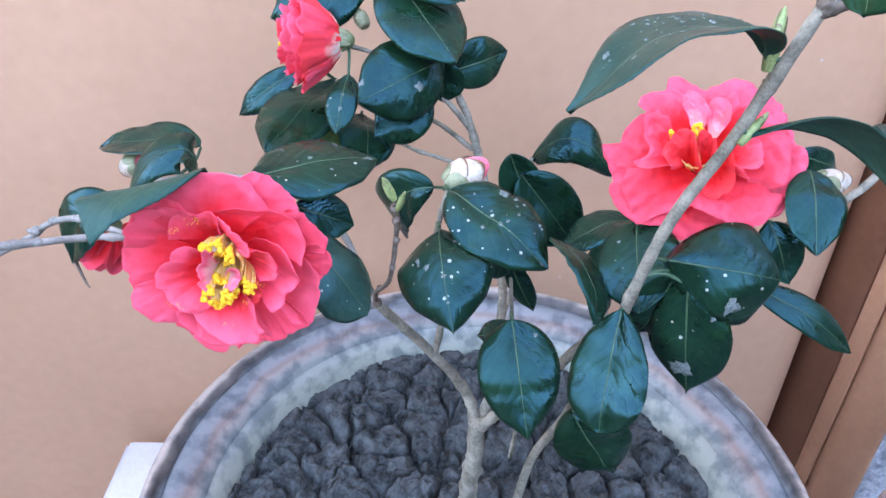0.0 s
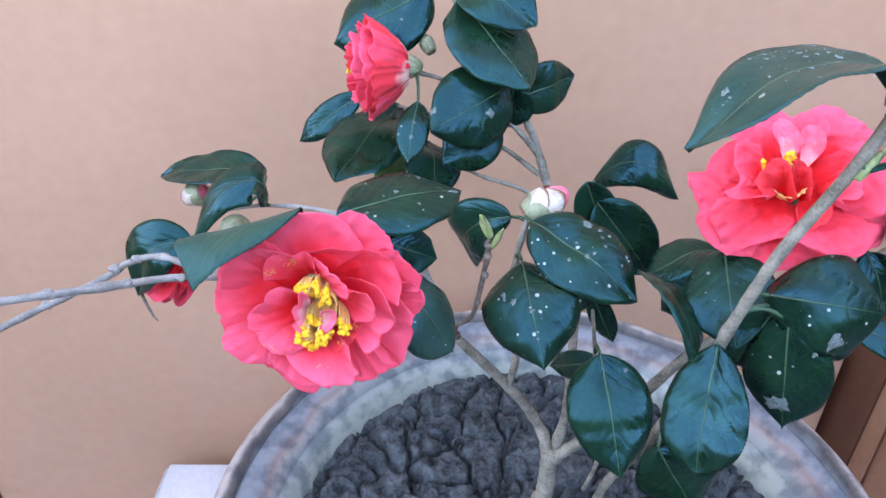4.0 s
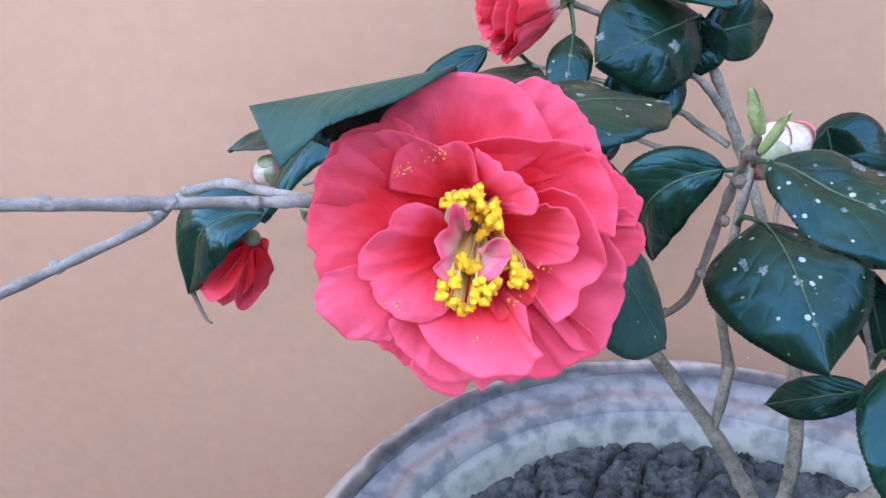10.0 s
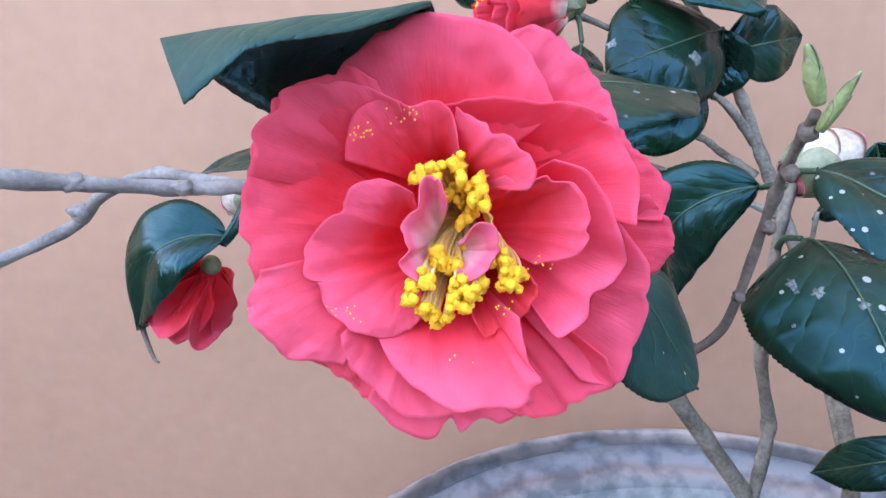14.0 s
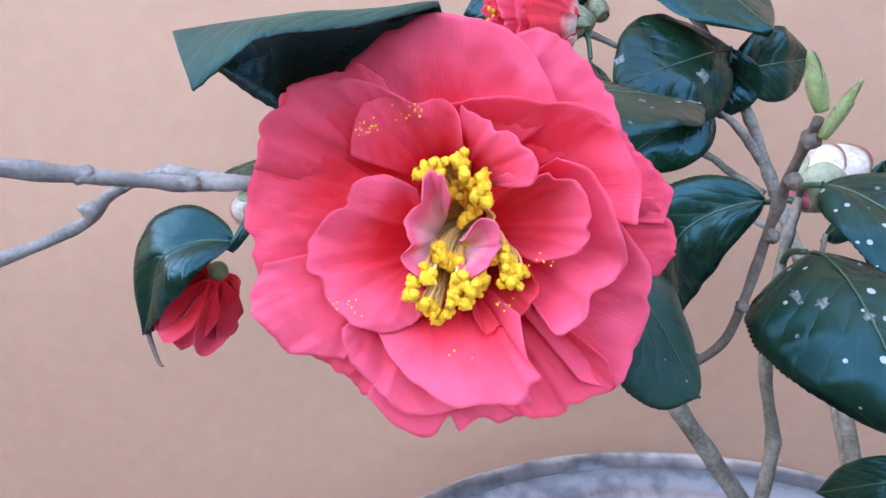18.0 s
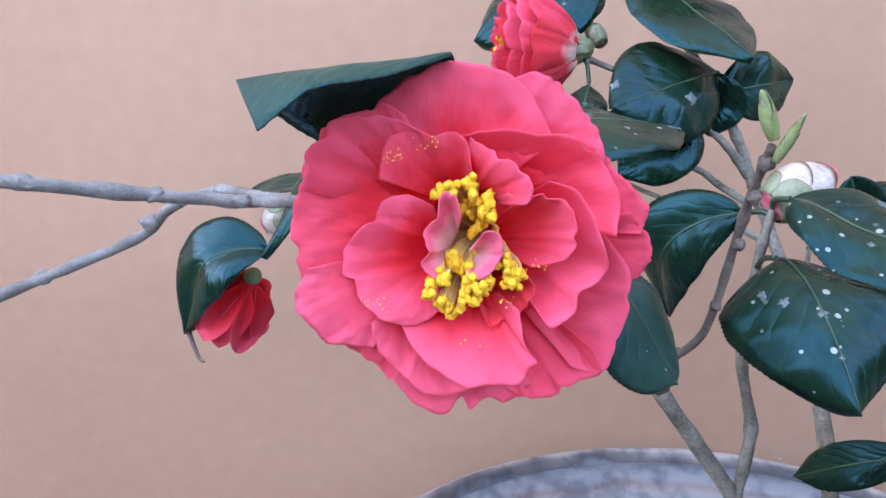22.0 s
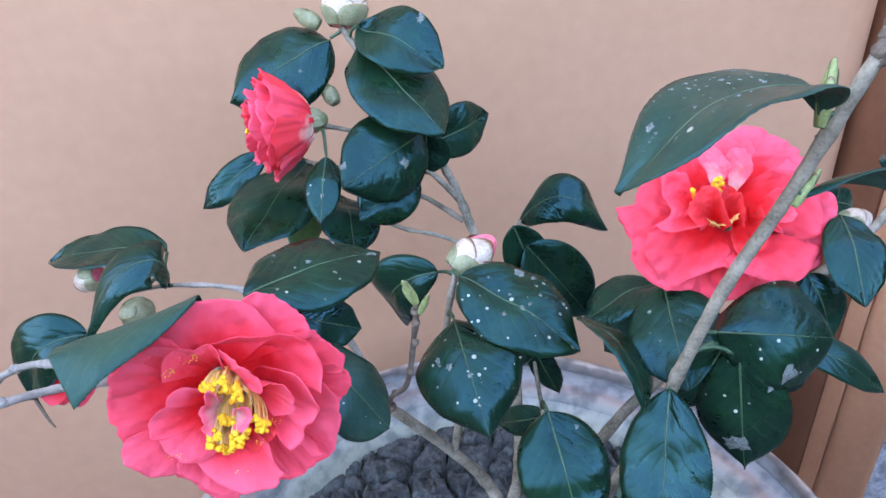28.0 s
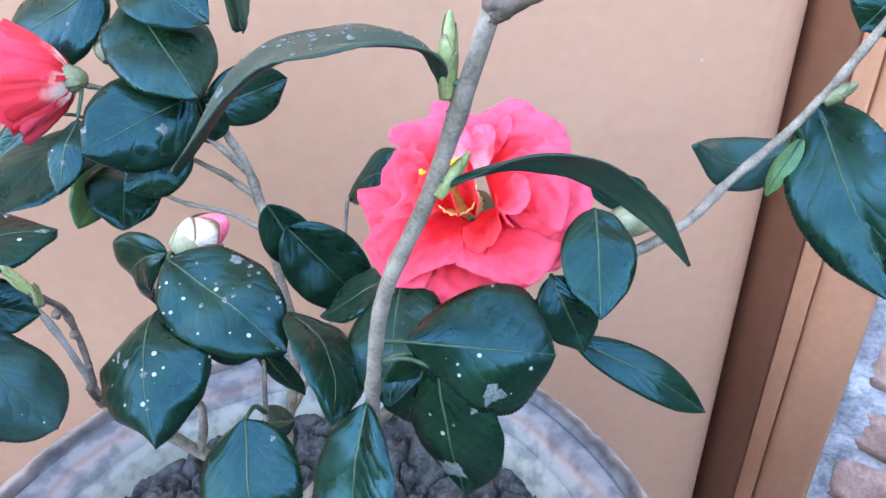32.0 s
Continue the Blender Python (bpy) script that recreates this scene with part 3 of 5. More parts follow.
straight = branch([(0.060, 0.356, 0.355), (0.071, 0.355, 0.430), (0.086, 0.338, 0.492), (0.096, 0.308, 0.580), (0.100, 0.297, 0.625), (0.108, 0.288, 0.674), (0.126, 0.287, 0.715), (0.145, 0.281, 0.774)], 0.0033, 0.0028, BARK, 4, 11, "straight grey stem with leaf scars", rough=0.13)
branch([(0.145, 0.281, 0.772), (0.150, 0.286, 0.784), (0.154, 0.290, 0.800)], 0.0025, 0.0019, TWIG, 2, 12)
branch([(0.146, 0.281, 0.772), (0.152, 0.280, 0.783), (0.163, 0.278, 0.803), (0.185, 0.272, 0.850), (0.20, 0.27, 0.90)], 0.0022, 0.0017, BARK_PALE, 4, 13)
branch([(0.144, 0.281, 0.770), (0.153, 0.277, 0.776), (0.162, 0.271, 0.782), (0.180, 0.255, 0.795), (0.24, 0.225, 0.83)], 0.0025, 0.0021, TWIG, 4, 14)
branch([(0.18, 0.255, 0.795), (0.165, 0.225, 0.83), (0.14, 0.200, 0.856), (0.125, 0.190, 0.860)], 0.0014, 0.0009, TWIG, 2, 24)
branch([(0.030, 0.344, 0.474), (0.046, 0.336, 0.500), (0.062, 0.330, 0.525), (0.105, 0.345, 0.565), (0.150, 0.345, 0.605), (0.195, 0.347, 0.634), (0.250, 0.385, 0.634), (0.276, 0.400, 0.648), (0.309, 0.404, 0.680), (0.337, 0.405, 0.723), (0.37, 0.41, 0.78)], 0.0037, 0.0019, BARK, 10, 15)
branch([(0.052, 0.335, 0.455), (0.050, 0.310, 0.515), (0.046, 0.315, 0.555), (0.044, 0.353, 0.600)], 0.0014, 0.0011, BARK, 3, 16)
branch([(0.042, 0.376, 0.525), (0.058, 0.440, 0.530), (0.068, 0.500, 0.555), (0.074, 0.518, 0.588)], 0.0017, 0.0012, BARK, 3, 17)
branch([(-0.034, 0.345, 0.578), (-0.060, 0.362, 0.625), (-0.103, 0.372, 0.644), (-0.150, 0.412, 0.626), (-0.190, 0.440, 0.606)], 0.0016, 0.0012, BARK_PALE, 6, 18)
pale_one = branch([(-0.110, 0.312, 0.645), (-0.149, 0.298, 0.653), (-0.170, 0.297, 0.653), (-0.223, 0.266, 0.664), (-0.33, 0.205, 0.685), (-0.50, 0.11, 0.72)], 0.0015, 0.0021, BARK_PALE, 9, 19, "pale grey lichen-dusted branch")
pale_two = branch([(-0.146, 0.299, 0.653), (-0.165, 0.309, 0.652), (-0.183, 0.318, 0.651), (-0.202, 0.324, 0.643), (-0.219, 0.329, 0.630), (-0.274, 0.315, 0.607), (-0.36, 0.29, 0.57), (-0.50, 0.24, 0.50)], 0.0016, 0.0019, BARK_PALE, 9, 20, "pale grey lichen-dusted branch")


def knob(parent, place, r, mat=BARK_PALE, seed=0, stretch=1.0):
    """A swollen node or cut stub on a branch."""
    bm = bmesh.new()
    bmesh.ops.create_icosphere(bm, subdivisions=3, radius=r)
    for v in bm.verts:
        v.co *= 1 + 0.35 * noise.noise(v.co / r * 1.6 + Vector((seed * 3.1, 0, 0))) + 0.15 * noise.noise(v.co / r * 4 + Vector((seed, 5, 0)))
        v.co.x *= stretch
    part("node", bm, mat, parent, "", Matrix.Translation(place))


for k, (p, r) in enumerate((((-0.165, 0.2972, 0.6532), 0.0022), ((-0.187, 0.288, 0.6562), 0.0026), ((-0.214, 0.272, 0.6620), 0.0028), ((-0.240, 0.257, 0.6672), 0.0031), ((-0.275, 0.237, 0.6740), 0.0032))):
    knob(pale_one, p, r * 0.84, BARK_PALE, k, 1.5)
for k, (p, r) in enumerate((((-0.180, 0.317, 0.6515), 0.0026), ((-0.196, 0.322, 0.6470), 0.0024), ((-0.211, 0.327, 0.6370), 0.0030), ((-0.250, 0.3225, 0.6170), 0.0029), ((-0.300, 0.307, 0.5960), 0.0027))):
    knob(pale_two, p, r * 0.82, BARK_PALE, k + 8, 1.4)
for k, (p, r) in enumerate((((-0.034, 0.343, 0.580), 0.0034), ((-0.0315, 0.3345, 0.597), 0.0023), ((-0.0235, 0.3255, 0.618), 0.0023), ((-0.0205, 0.319, 0.640), 0.0022), ((-0.020, 0.312, 0.656), 0.0024), ((-0.020, 0.3055, 0.667), 0.0028))):
    knob(twig, p, r * 0.82, TWIG, k + 16, 1.0)


for k, (p, r) in enumerate((((0.1455, 0.281, 0.773), 0.0042), ((0.151, 0.2795, 0.7775), 0.0032), ((0.1475, 0.2835, 0.779), 0.0030), ((0.109, 0.288, 0.676), 0.0036), ((0.0975, 0.304, 0.595), 0.0040), ((0.134, 0.2845, 0.741), 0.0034))):
    knob(straight, p, r * (0.9 if k < 3 else 0.82), TWIG if k < 3 else BARK, k + 30, 1.0)


def frame_of(x, z):
    x = Vector(x).normalized()
    z = Vector(z)
    z = (z - x * z.dot(x)).normalized()
    return Matrix((x, z.cross(x), z)).transposed()


COUNT = [0]


def leaf(base, tip, up, width, arch=0.06, cup=0.08, mid=None, look=None, spots=(), sag=0.0, way=None, blunt=0.0, specks=0, drip=None, peak=0.47, full=1.25, droop=0.0, front=1.0, fold=None):
    """A serrated camellia leaf from base to tip, its upper side towards up, with midrib, stalk and lichen spots."""
    COUNT[0] += 1
    sd = COUNT[0]
    base, tip = Vector(base), Vector(tip)
    L = (tip - base).length
    rot = frame_of(tip - base, up)
    m = Matrix.Translation(base) @ rot.to_4x4()
    inv = rot.transposed()
    if mid:
        c = inv @ (Vector(mid) - base)
        ctrl = 2 * c - Vector((L / 2, 0, 0))
    else:
        ctrl = Vector((L * 0.5, 0, 2 * arch * L))
    end = Vector((L, 0, 0))
    if way:
        course = [inv @ (p - base) for p in spline([base] + [Vector(p) for p in way] + [tip], 10)]

        def pt(u):
            k = min(len(course) - 2, int(u * (len(course) - 1)))
            return course[k].lerp(course[k + 1], u * (len(course) - 1) - k)
    else:
        pt = lambda u: ctrl * (2 * u * (1 - u)) + end * (u * u)
    nu, nv = 72, 13
    rise, fall = full * peak, full * (1 - peak) * (1 - 0.45 * blunt)
    peak = rise / (rise + fall)
    grid, spine = [], []
    rr = random.Random(sd)
    crease, bend = rr.uniform(-0.06, 0.16) if fold is None else fold, rr.uniform(0.05, 0.16)
    for i in range(nu):
        u = i / (nu - 1)
        p = pt(u)
        tan = (pt(min(u + 0.01, 1.0)) - pt(max(u - 0.01, 0.0))).normalized()
        acr = Vector((0, 1, 0))
        acr = (acr - tan * acr.dot(tan)).normalized()
        nor = tan.cross(acr)
        swell = u ** rise * (1 - u) ** fall / (peak ** rise * (1 - peak) ** fall) if 0 < u < 1 else 0.0
        w = 0.5 * width * max(0.02, swell * (1 - 0.28 * (1 - blunt) * max(0, (u - 0.80) / 0.20)))
        line = []
        for j in range(nv):
            v = 2 * j / (nv - 1) - 1
            ww = w * (1 + (0.013 if i % 2 else -0.008) * (abs(v) > 0.95))
            zz = -cup * width * v * v + crease * width * abs(v) + bend * width * noise.noise((u * 2.3 + sd * 1.7, 0, sd * 3.1)) + 0.05 * width * abs(v) * (1 - abs(v)) + 0.05 * width * noise.noise((u * 3.1 + sd * 7, v * 1.3, sd))
            zz += 0.035 * width * noise.noise((u * 7 + sd * 3, v * 1.9, sd + 4)) * abs(v)
            zz -= droop * width * max(0.0, v) * (0.35 + 0.65 * u)
            if v > 0:
                ww *= front * (1 + (1 - front) * (u - 0.3))
            if v < 0:
                zz += sag * width * v * math.sin(math.pi * min(1, 0.15 + u)) ** 2
            q = p + acr * (ww * v) + nor * zz
            line.append(tuple(q))
        grid.append(line)
        spine.append(Vector(line[nv // 2]) + nor * 0.0001)
    me = sheet(grid, 0.00045, True)
    ob = put("leaf", me, [look or LEAF, UNDER], shrub, m)
    part("midrib", tube([spine[k] for k in range(0, nu, 6)] + [spine[-1]], 0.0006, 0.00015, 5, 2), RIB, ob, "", m)
    if drip:
        part("dry_tip", tube([tip.lerp(base, 0.06), tip, tip.lerp(Vector(drip), 0.6) + Vector((0, 0, -0.004)), Vector(drip)], 0.0016, 0.0004, 6, 5), TWIG, ob, "thin brown curled tip")
    near = min(WOOD, key=lambda q: (q - base).length)
    d = (near - base).length
    if d < 0.03:
        bend = base.lerp(near, 0.5) - (rot @ Vector((d * 0.15, 0, 0)))
        part("leaf_stalk", tube([base, bend, near], 0.0010, 0.0013, 6, 5), RIB, ob)
    spots = list(spots) + []
    crowd = [(rr.uniform(0.1, 0.9), rr.uniform(-0.8, 0.8)) for k in range(4)]
    for k in range(round(0.5 * specks)):
        cu, cv = crowd[k % 4]
        spots.append((min(0.94, max(0.05, cu + rr.gauss(0, 0.17))), min(0.88, max(-0.88, cv + rr.gauss(0, 0.38))), 0.0003 + 0.0008 * rr.random() ** 2.5))
    for u, v, r in spots:
        k = min(nu - 1, max(0, round(u * (nu - 1))))
        j = min(nv - 2, max(1, round((v + 1) / 2 * (nv - 1))))
        c = Vector(grid[k][j])
        a, b = Vector(grid[min(k + 1, nu - 1)][j]) - Vector(grid[k - 1][j]), Vector(grid[k][j + 1]) - Vector(grid[k][j - 1])
        nn = a.cross(b).normalized()
        f = frame_of(a, nn)
        bm = bmesh.new()
        n = 18
        ph = rr.random() * 30
        cen = bm.verts.new((0, 0, 0.00035))
        ra = [bm.verts.new((0.75 * r * math.cos(t) * s, 0.75 * r * math.sin(t) * s, 0.0003)) for t, s in ((2 * math.pi * q / n, 1 + 0.95 * noise.noise((math.cos(2 * math.pi * q / n) * 1.9 + ph, math.sin(2 * math.pi * q / n) * 1.9, 0))) for q in range(n))]
        rb = [bm.verts.new((q.co.x * 1.33, q.co.y * 1.33, -0.0002)) for q in ra]
        for q in range(n):
            bm.faces.new((cen, ra[q], ra[(q + 1) % n]))
            bm.faces.new((ra[q], rb[q], rb[(q + 1) % n], ra[(q + 1) % n]))
        part("lichen_spot", bm, LICHEN, ob, "", m @ Matrix.Translation(c) @ f.to_4x4())
    return ob


def folded_leaf(ridge, near, far):
    """A leaf bent over like a roof: a ridge, from its base to its end, and the margins of its two halves."""
    nu, nv = 60, 8
    at = lambda line, u: line[min(int(u * (len(line) - 1)), len(line) - 2)].lerp(line[min(int(u * (len(line) - 1)) + 1, len(line) - 1)], u * (len(line) - 1) - min(int(u * (len(line) - 1)), len(line) - 2))
    top, one, two = spline(ridge, 10), spline(near, 10), spline(far, 10)
    grid = []
    for i in range(nu):
        u = i / (nu - 1)
        t, a, b = at(top, u), at(one, u), at(two, u)
        a = a + (a - t).normalized() * (0.00030 if i % 3 == 0 else -0.00015) * min(1, 4 * u)
        b = b + (b - t).normalized() * (0.00030 if i % 3 == 0 else -0.00015) * min(1, 4 * u)
        row = []
        for j in range(-nv, nv + 1):
            v = j / nv
            s = abs(v)
            p = t.lerp(a if v > 0 else b, s)
            arc = math.sin(math.pi * s) * math.sin(math.pi * min(1, 0.15 + 0.85 * u))
            p = p + (Vector((0, -0.0010, 0.0016)) if v > 0 else Vector((0, 0.0040, 0.0040))) * arc
            p.z += 0.0007 * s * noise.noise((u * 6, v * 2, 4.4))
            row.append(tuple(p))
        grid.append(row)
    return put("leaf", sheet([r[::-1] for r in grid], 0.00045, True), [LEAF, UNDER], shrub, Matrix.Identity(4))


leaf((-0.050, 0.518, 0.730), (-0.117, 0.515, 0.694), (-0.311, -0.691, 0.652), 0.060, arch=0.06, cup=0.08, spots=[(0.34, 0.26, 0.0012)])
leaf((-0.032, 0.510, 0.739), (0.016, 0.477, 0.719), (-0.135, -0.653, 0.745), 0.042, arch=0.06, cup=0.08, spots=[(0.58, 1.07, 0.0029)])
leaf((-0.033, 0.506, 0.727), (0.011, 0.446, 0.689), (0.149, -0.444, 0.883), 0.056, arch=0.06, cup=0.08)
leaf((0.003, 0.473, 0.682), (-0.049, 0.430, 0.669), (0.437, -0.708, 0.555), 0.052, arch=0.06, cup=0.08, spots=[(0.4, 0.29, 0.0027), (0.89, -0.98, 0.0024)])
leaf((0.005, 0.475, 0.672), (0.048, 0.505, 0.677), (0.532, -0.816, 0.225), 0.034, arch=0.06, cup=0.08)
leaf((0.004, 0.477, 0.680), (0.003, 0.474, 0.651), (-0.135, -0.986, 0.098), 0.030, arch=0.06, cup=0.08)
leaf((-0.005, 0.465, 0.661), (-0.042, 0.451, 0.635), (-0.043, -0.847, 0.530), 0.038, arch=0.06, cup=0.08)
leaf((-0.058, 0.459, 0.677), (-0.064, 0.424, 0.650), (-0.039, -0.602, 0.798), 0.021, arch=0.06, cup=0.08, specks=12, look=SPECKLED, spots=[(0.59, -1.05, 0.0011), (0.62, -0.04, 0.0016), (0.41, 0.06, 0.0011)])
leaf((-0.074, 0.515, 0.648), (-0.110, 0.428, 0.634), (-0.300, -0.850, 0.420), 0.058, arch=0.06, cup=0.08)
leaf((-0.100, 0.510, 0.660), (-0.147, 0.509, 0.624), (-0.321, -0.833, 0.451), 0.023, arch=0.06, cup=0.08)
leaf((-0.075, 0.520, 0.625), (-0.086, 0.474, 0.600), (0.531, -0.509, 0.678), 0.026, arch=0.06, cup=0.08, look=PALE)
leaf((-0.054, 0.493, 0.636), (-0.047, 0.447, 0.613), (0.353, -0.383, 0.853), 0.042, arch=0.06, cup=0.08)
folded_leaf(
    [(-0.104, 0.2885, 0.6948), (-0.115, 0.284, 0.6933), (-0.127, 0.278, 0.6921), (-0.139, 0.272, 0.6911), (-0.1536, 0.2706, 0.6888)],
    [(-0.1045, 0.2878, 0.6945), (-0.113, 0.275, 0.6913), (-0.122, 0.265, 0.690), (-0.1295, 0.257, 0.689), (-0.1335, 0.2545, 0.6868), (-0.1417, 0.2514, 0.6795)],
    [(-0.104, 0.297, 0.688), (-0.116, 0.303, 0.673), (-0.131, 0.301, 0.667), (-0.141, 0.295, 0.671), (-0.150, 0.290, 0.678), (-0.1555, 0.280, 0.6855)],
)
leaf((-0.160, 0.452, 0.625), (-0.242, 0.481, 0.609), (-0.239, -0.135, 0.962), 0.037, arch=0.06, cup=-0.05)
leaf((-0.150, 0.408, 0.628), (-0.200, 0.398, 0.603), (-0.276, -0.578, 0.768), 0.031, arch=0.06, cup=0.08, way=[(-0.151, 0.409, 0.638), (-0.158, 0.410, 0.644), (-0.180, 0.407, 0.634)])
leaf((-0.199, 0.402, 0.605), (-0.241, 0.405, 0.562), (-0.451, -0.799, 0.398), 0.038, arch=0.06, cup=0.12, mid=(-0.227, 0.398, 0.598), drip=(-0.223, 0.381, 0.559))
leaf((-0.094, 0.325, 0.672), (-0.033, 0.356, 0.666), (0.149, -0.113, 0.982), 0.047, arch=0.06, cup=0.08, specks=4, look=SPECKLED, spots=[(0.91, -0.1, 0.002), (0.74, 1.2, 0.0014), (0.48, 0.19, 0.0013), (0.2, -0.35, 0.0008), (0.59, -0.41, 0.0008), (0.44, -0.78, 0.0006)])
leaf((-0.075, 0.335, 0.650), (-0.045, 0.342, 0.634), (0.406, -0.793, 0.455), 0.025, arch=0.06, cup=0.08)
leaf((-0.080, 0.326, 0.648), (-0.036, 0.3092, 0.598), (0.700, -0.600, 0.380), 0.038, arch=0.06, cup=0.10, blunt=0.5, peak=0.6, look=DUSTY)
leaf((-0.001, 0.388, 0.633), (-0.018, 0.415, 0.580), (-0.268, -0.765, 0.586), 0.036, arch=0.06, cup=0.08, mid=(-0.026, 0.400, 0.615))
leaf((0.007, 0.363, 0.645), (0.061, 0.326, 0.618), (0.105, -0.476, 0.873), 0.047, arch=0.06, cup=0.08, specks=10, look=SPECKLED, spots=[(0.35, 0.97, 0.0031), (0.45, 1.03, 0.0015), (0.5, 0.0, 0.0015), (0.53, 0.14, 0.0013), (0.38, 0.24, 0.001), (0.53, 1.03, 0.001), (0.5, 0.62, 0.0008), (0.57, 0.56, 0.001), (0.42, -0.32, 0.0012), (0.19, 0.28, 0.0008), (0.74, 0.44, 0.0008), (0.59, 0.08, 0.0008)], peak=0.45, fold=0.06)
leaf((0.002, 0.354, 0.626), (0.010, 0.292, 0.600), (-0.200, -0.379, 0.904), 0.053, arch=0.19, cup=0.14, specks=12, look=SPECKLED, spots=[(0.37, -0.55, 0.0015), (0.58, -0.01, 0.0015), (0.46, -0.29, 0.0017), (0.56, -0.71, 0.0007), (0.23, 0.4, 0.0008)], peak=0.42, full=1.0, fold=-0.06)
leaf((0.022, 0.340, 0.628), (0.042, 0.350, 0.600), (0.663, -0.717, 0.217), 0.025, arch=0.06, cup=0.08)
leaf((0.053, 0.410, 0.631), (0.090, 0.405, 0.583), (0.182, -0.951, 0.249), 0.041, arch=0.06, cup=0.08)
leaf((0.045, 0.410, 0.645), (0.062, 0.420, 0.598), (0.195, -0.971, -0.136), 0.028, arch=0.06, cup=0.08)
leaf((0.074, 0.520, 0.584), (0.135, 0.500, 0.582), (-0.275, -0.723, 0.633), 0.036, arch=0.06, cup=0.15, mid=(0.100, 0.503, 0.612))
leaf((0.062, 0.337, 0.629), (0.080, 0.293, 0.607), (0.718, -0.167, 0.676), 0.038, arch=0.06, cup=0.08, mid=(0.080, 0.318, 0.623))
leaf((0.117, 0.367, 0.626), (0.073, 0.357, 0.612), (-0.408, 0.042, 0.912), 0.036, arch=0.06, cup=0.08)
leaf((0.115, 0.370, 0.598), (0.097, 0.386, 0.565), (-0.786, -0.603, 0.136), 0.031, arch=0.06, cup=0.08)
leaf((0.113, 0.352, 0.633), (0.106, 0.297, 0.611), (-0.395, -0.297, 0.869), 0.046, arch=0.06, cup=0.08, specks=8, spots=[(0.26, -0.43, 0.0012), (0.47, -0.46, 0.0007), (0.55, -0.39, 0.0007)])
leaf((0.122, 0.300, 0.635), (0.111, 0.312, 0.585), (-0.276, -0.947, -0.166), 0.028, arch=0.06, cup=0.08)
leaf((0.113, 0.2955, 0.646), (0.172, 0.2960, 0.6345), (0.060, -0.800, 0.600), 0.052, cup=0.14, blunt=0.9, peak=0.56, arch=0.07, look=SPECKLED, spots=[(0.62, -0.60, 0.0043)])
leaf((0.126, 0.294, 0.632), (0.135, 0.284, 0.568), (-0.517, -0.853, 0.066), 0.043, arch=0.06, cup=0.08, look=SPECKLED, spots=[(0.76, -0.16, 0.0051), (0.26, 0.6, 0.0014), (0.36, 0.16, 0.0007)])
leaf((0.200, 0.378, 0.571), (0.270, 0.359, 0.531), (0.208, -0.699, 0.684), 0.0235, arch=0.12, cup=0.08)
leaf((0.175, 0.328, 0.649), (0.189, 0.318, 0.617), (-0.038, -0.958, 0.283), 0.025, arch=0.06, cup=0.08)
leaf((0.195, 0.343, 0.670), (0.191, 0.306, 0.643), (-0.079, -0.370, 0.926), 0.030, arch=0.14, cup=0.08)
leaf((0.199, 0.366, 0.669), (0.234, 0.383, 0.652), (0.523, -0.810, 0.267), 0.017, arch=0.06, cup=0.08)
leaf((0.131, 0.284, 0.718), (0.214, 0.286, 0.680), (0.290, 0.687, 0.667), 0.021, arch=0.06, cup=0.15, mid=(0.176, 0.289, 0.719))
leaf((0.130, 0.2845, 0.7505), (0.0534, 0.2730, 0.7308), (-0.264, 0.115, 0.955), 0.056, arch=0.06, cup=0.05, way=[(0.122, 0.283, 0.7600), (0.100, 0.279, 0.7645), (0.075, 0.275, 0.7550)], specks=110, peak=0.6, full=1.9, look=DUSTY, spots=[(0.43, -0.11, 0.0016), (0.53, -0.42, 0.0011), (0.64, -0.63, 0.0009), (0.62, -1.13, 0.0009), (0.43, -1.21, 0.0011), (0.18, -1.05, 0.001), (0.3, -1.1, 0.001), (0.82, -0.52, 0.0017), (0.08, -0.95, 0.0008), (0.28, -0.47, 0.0006)])
leaf((0.315, 0.412, 0.662), (0.258, 0.400, 0.671), (0.259, -0.749, 0.610), 0.029, look=DUSTY, arch=0.06, cup=0.08, mid=(0.289, 0.415, 0.652))
leaf((0.313, 0.405, 0.669), (0.298, 0.400, 0.640), (-0.653, -0.619, 0.435), 0.011, arch=0.06, cup=0.08, look=PALE)
leaf((0.042, 0.311, 0.595), (0.050, 0.267, 0.549), (-0.116, -0.728, 0.676), 0.044, arch=0.1, cup=0.08, spots=[(0.16, 0.74, 0.0012)], peak=0.42)
leaf((0.096, 0.297, 0.614), (0.086, 0.262, 0.561), (-0.590, -0.625, 0.512), 0.043, arch=0.05, cup=0.08, peak=0.55, blunt=0.4)
leaf((0.082, 0.305, 0.530), (0.114, 0.305, 0.474), (-0.012, -1.000, 0.002), 0.047, arch=0.06, cup=0.08)
leaf((0.053, 0.345, 0.558), (0.029, 0.376, 0.527), (-0.864, -0.460, 0.207), 0.018, arch=0.06, cup=0.08)
leaf((0.042, 0.349, 0.609), (0.060, 0.351, 0.568), (-0.143, -0.983, -0.111), 0.015, arch=0.06, cup=0.08)
leaf((0.323, 0.418, 0.681), (0.339, 0.341, 0.616), (-0.689, -0.545, 0.478), 0.052, arch=0.1, cup=0.08, specks=3)
leaf((0.368, 0.444, 0.729), (0.353, 0.447, 0.708), (-0.530, -0.813, 0.241), 0.037, arch=0.06, cup=0.08)
leaf((0.115, 0.190, 0.858), (0.100, 0.175, 0.800), (-0.965, -0.037, 0.259), 0.039, arch=0.05, cup=0.08, blunt=0.8, look=GREEN)


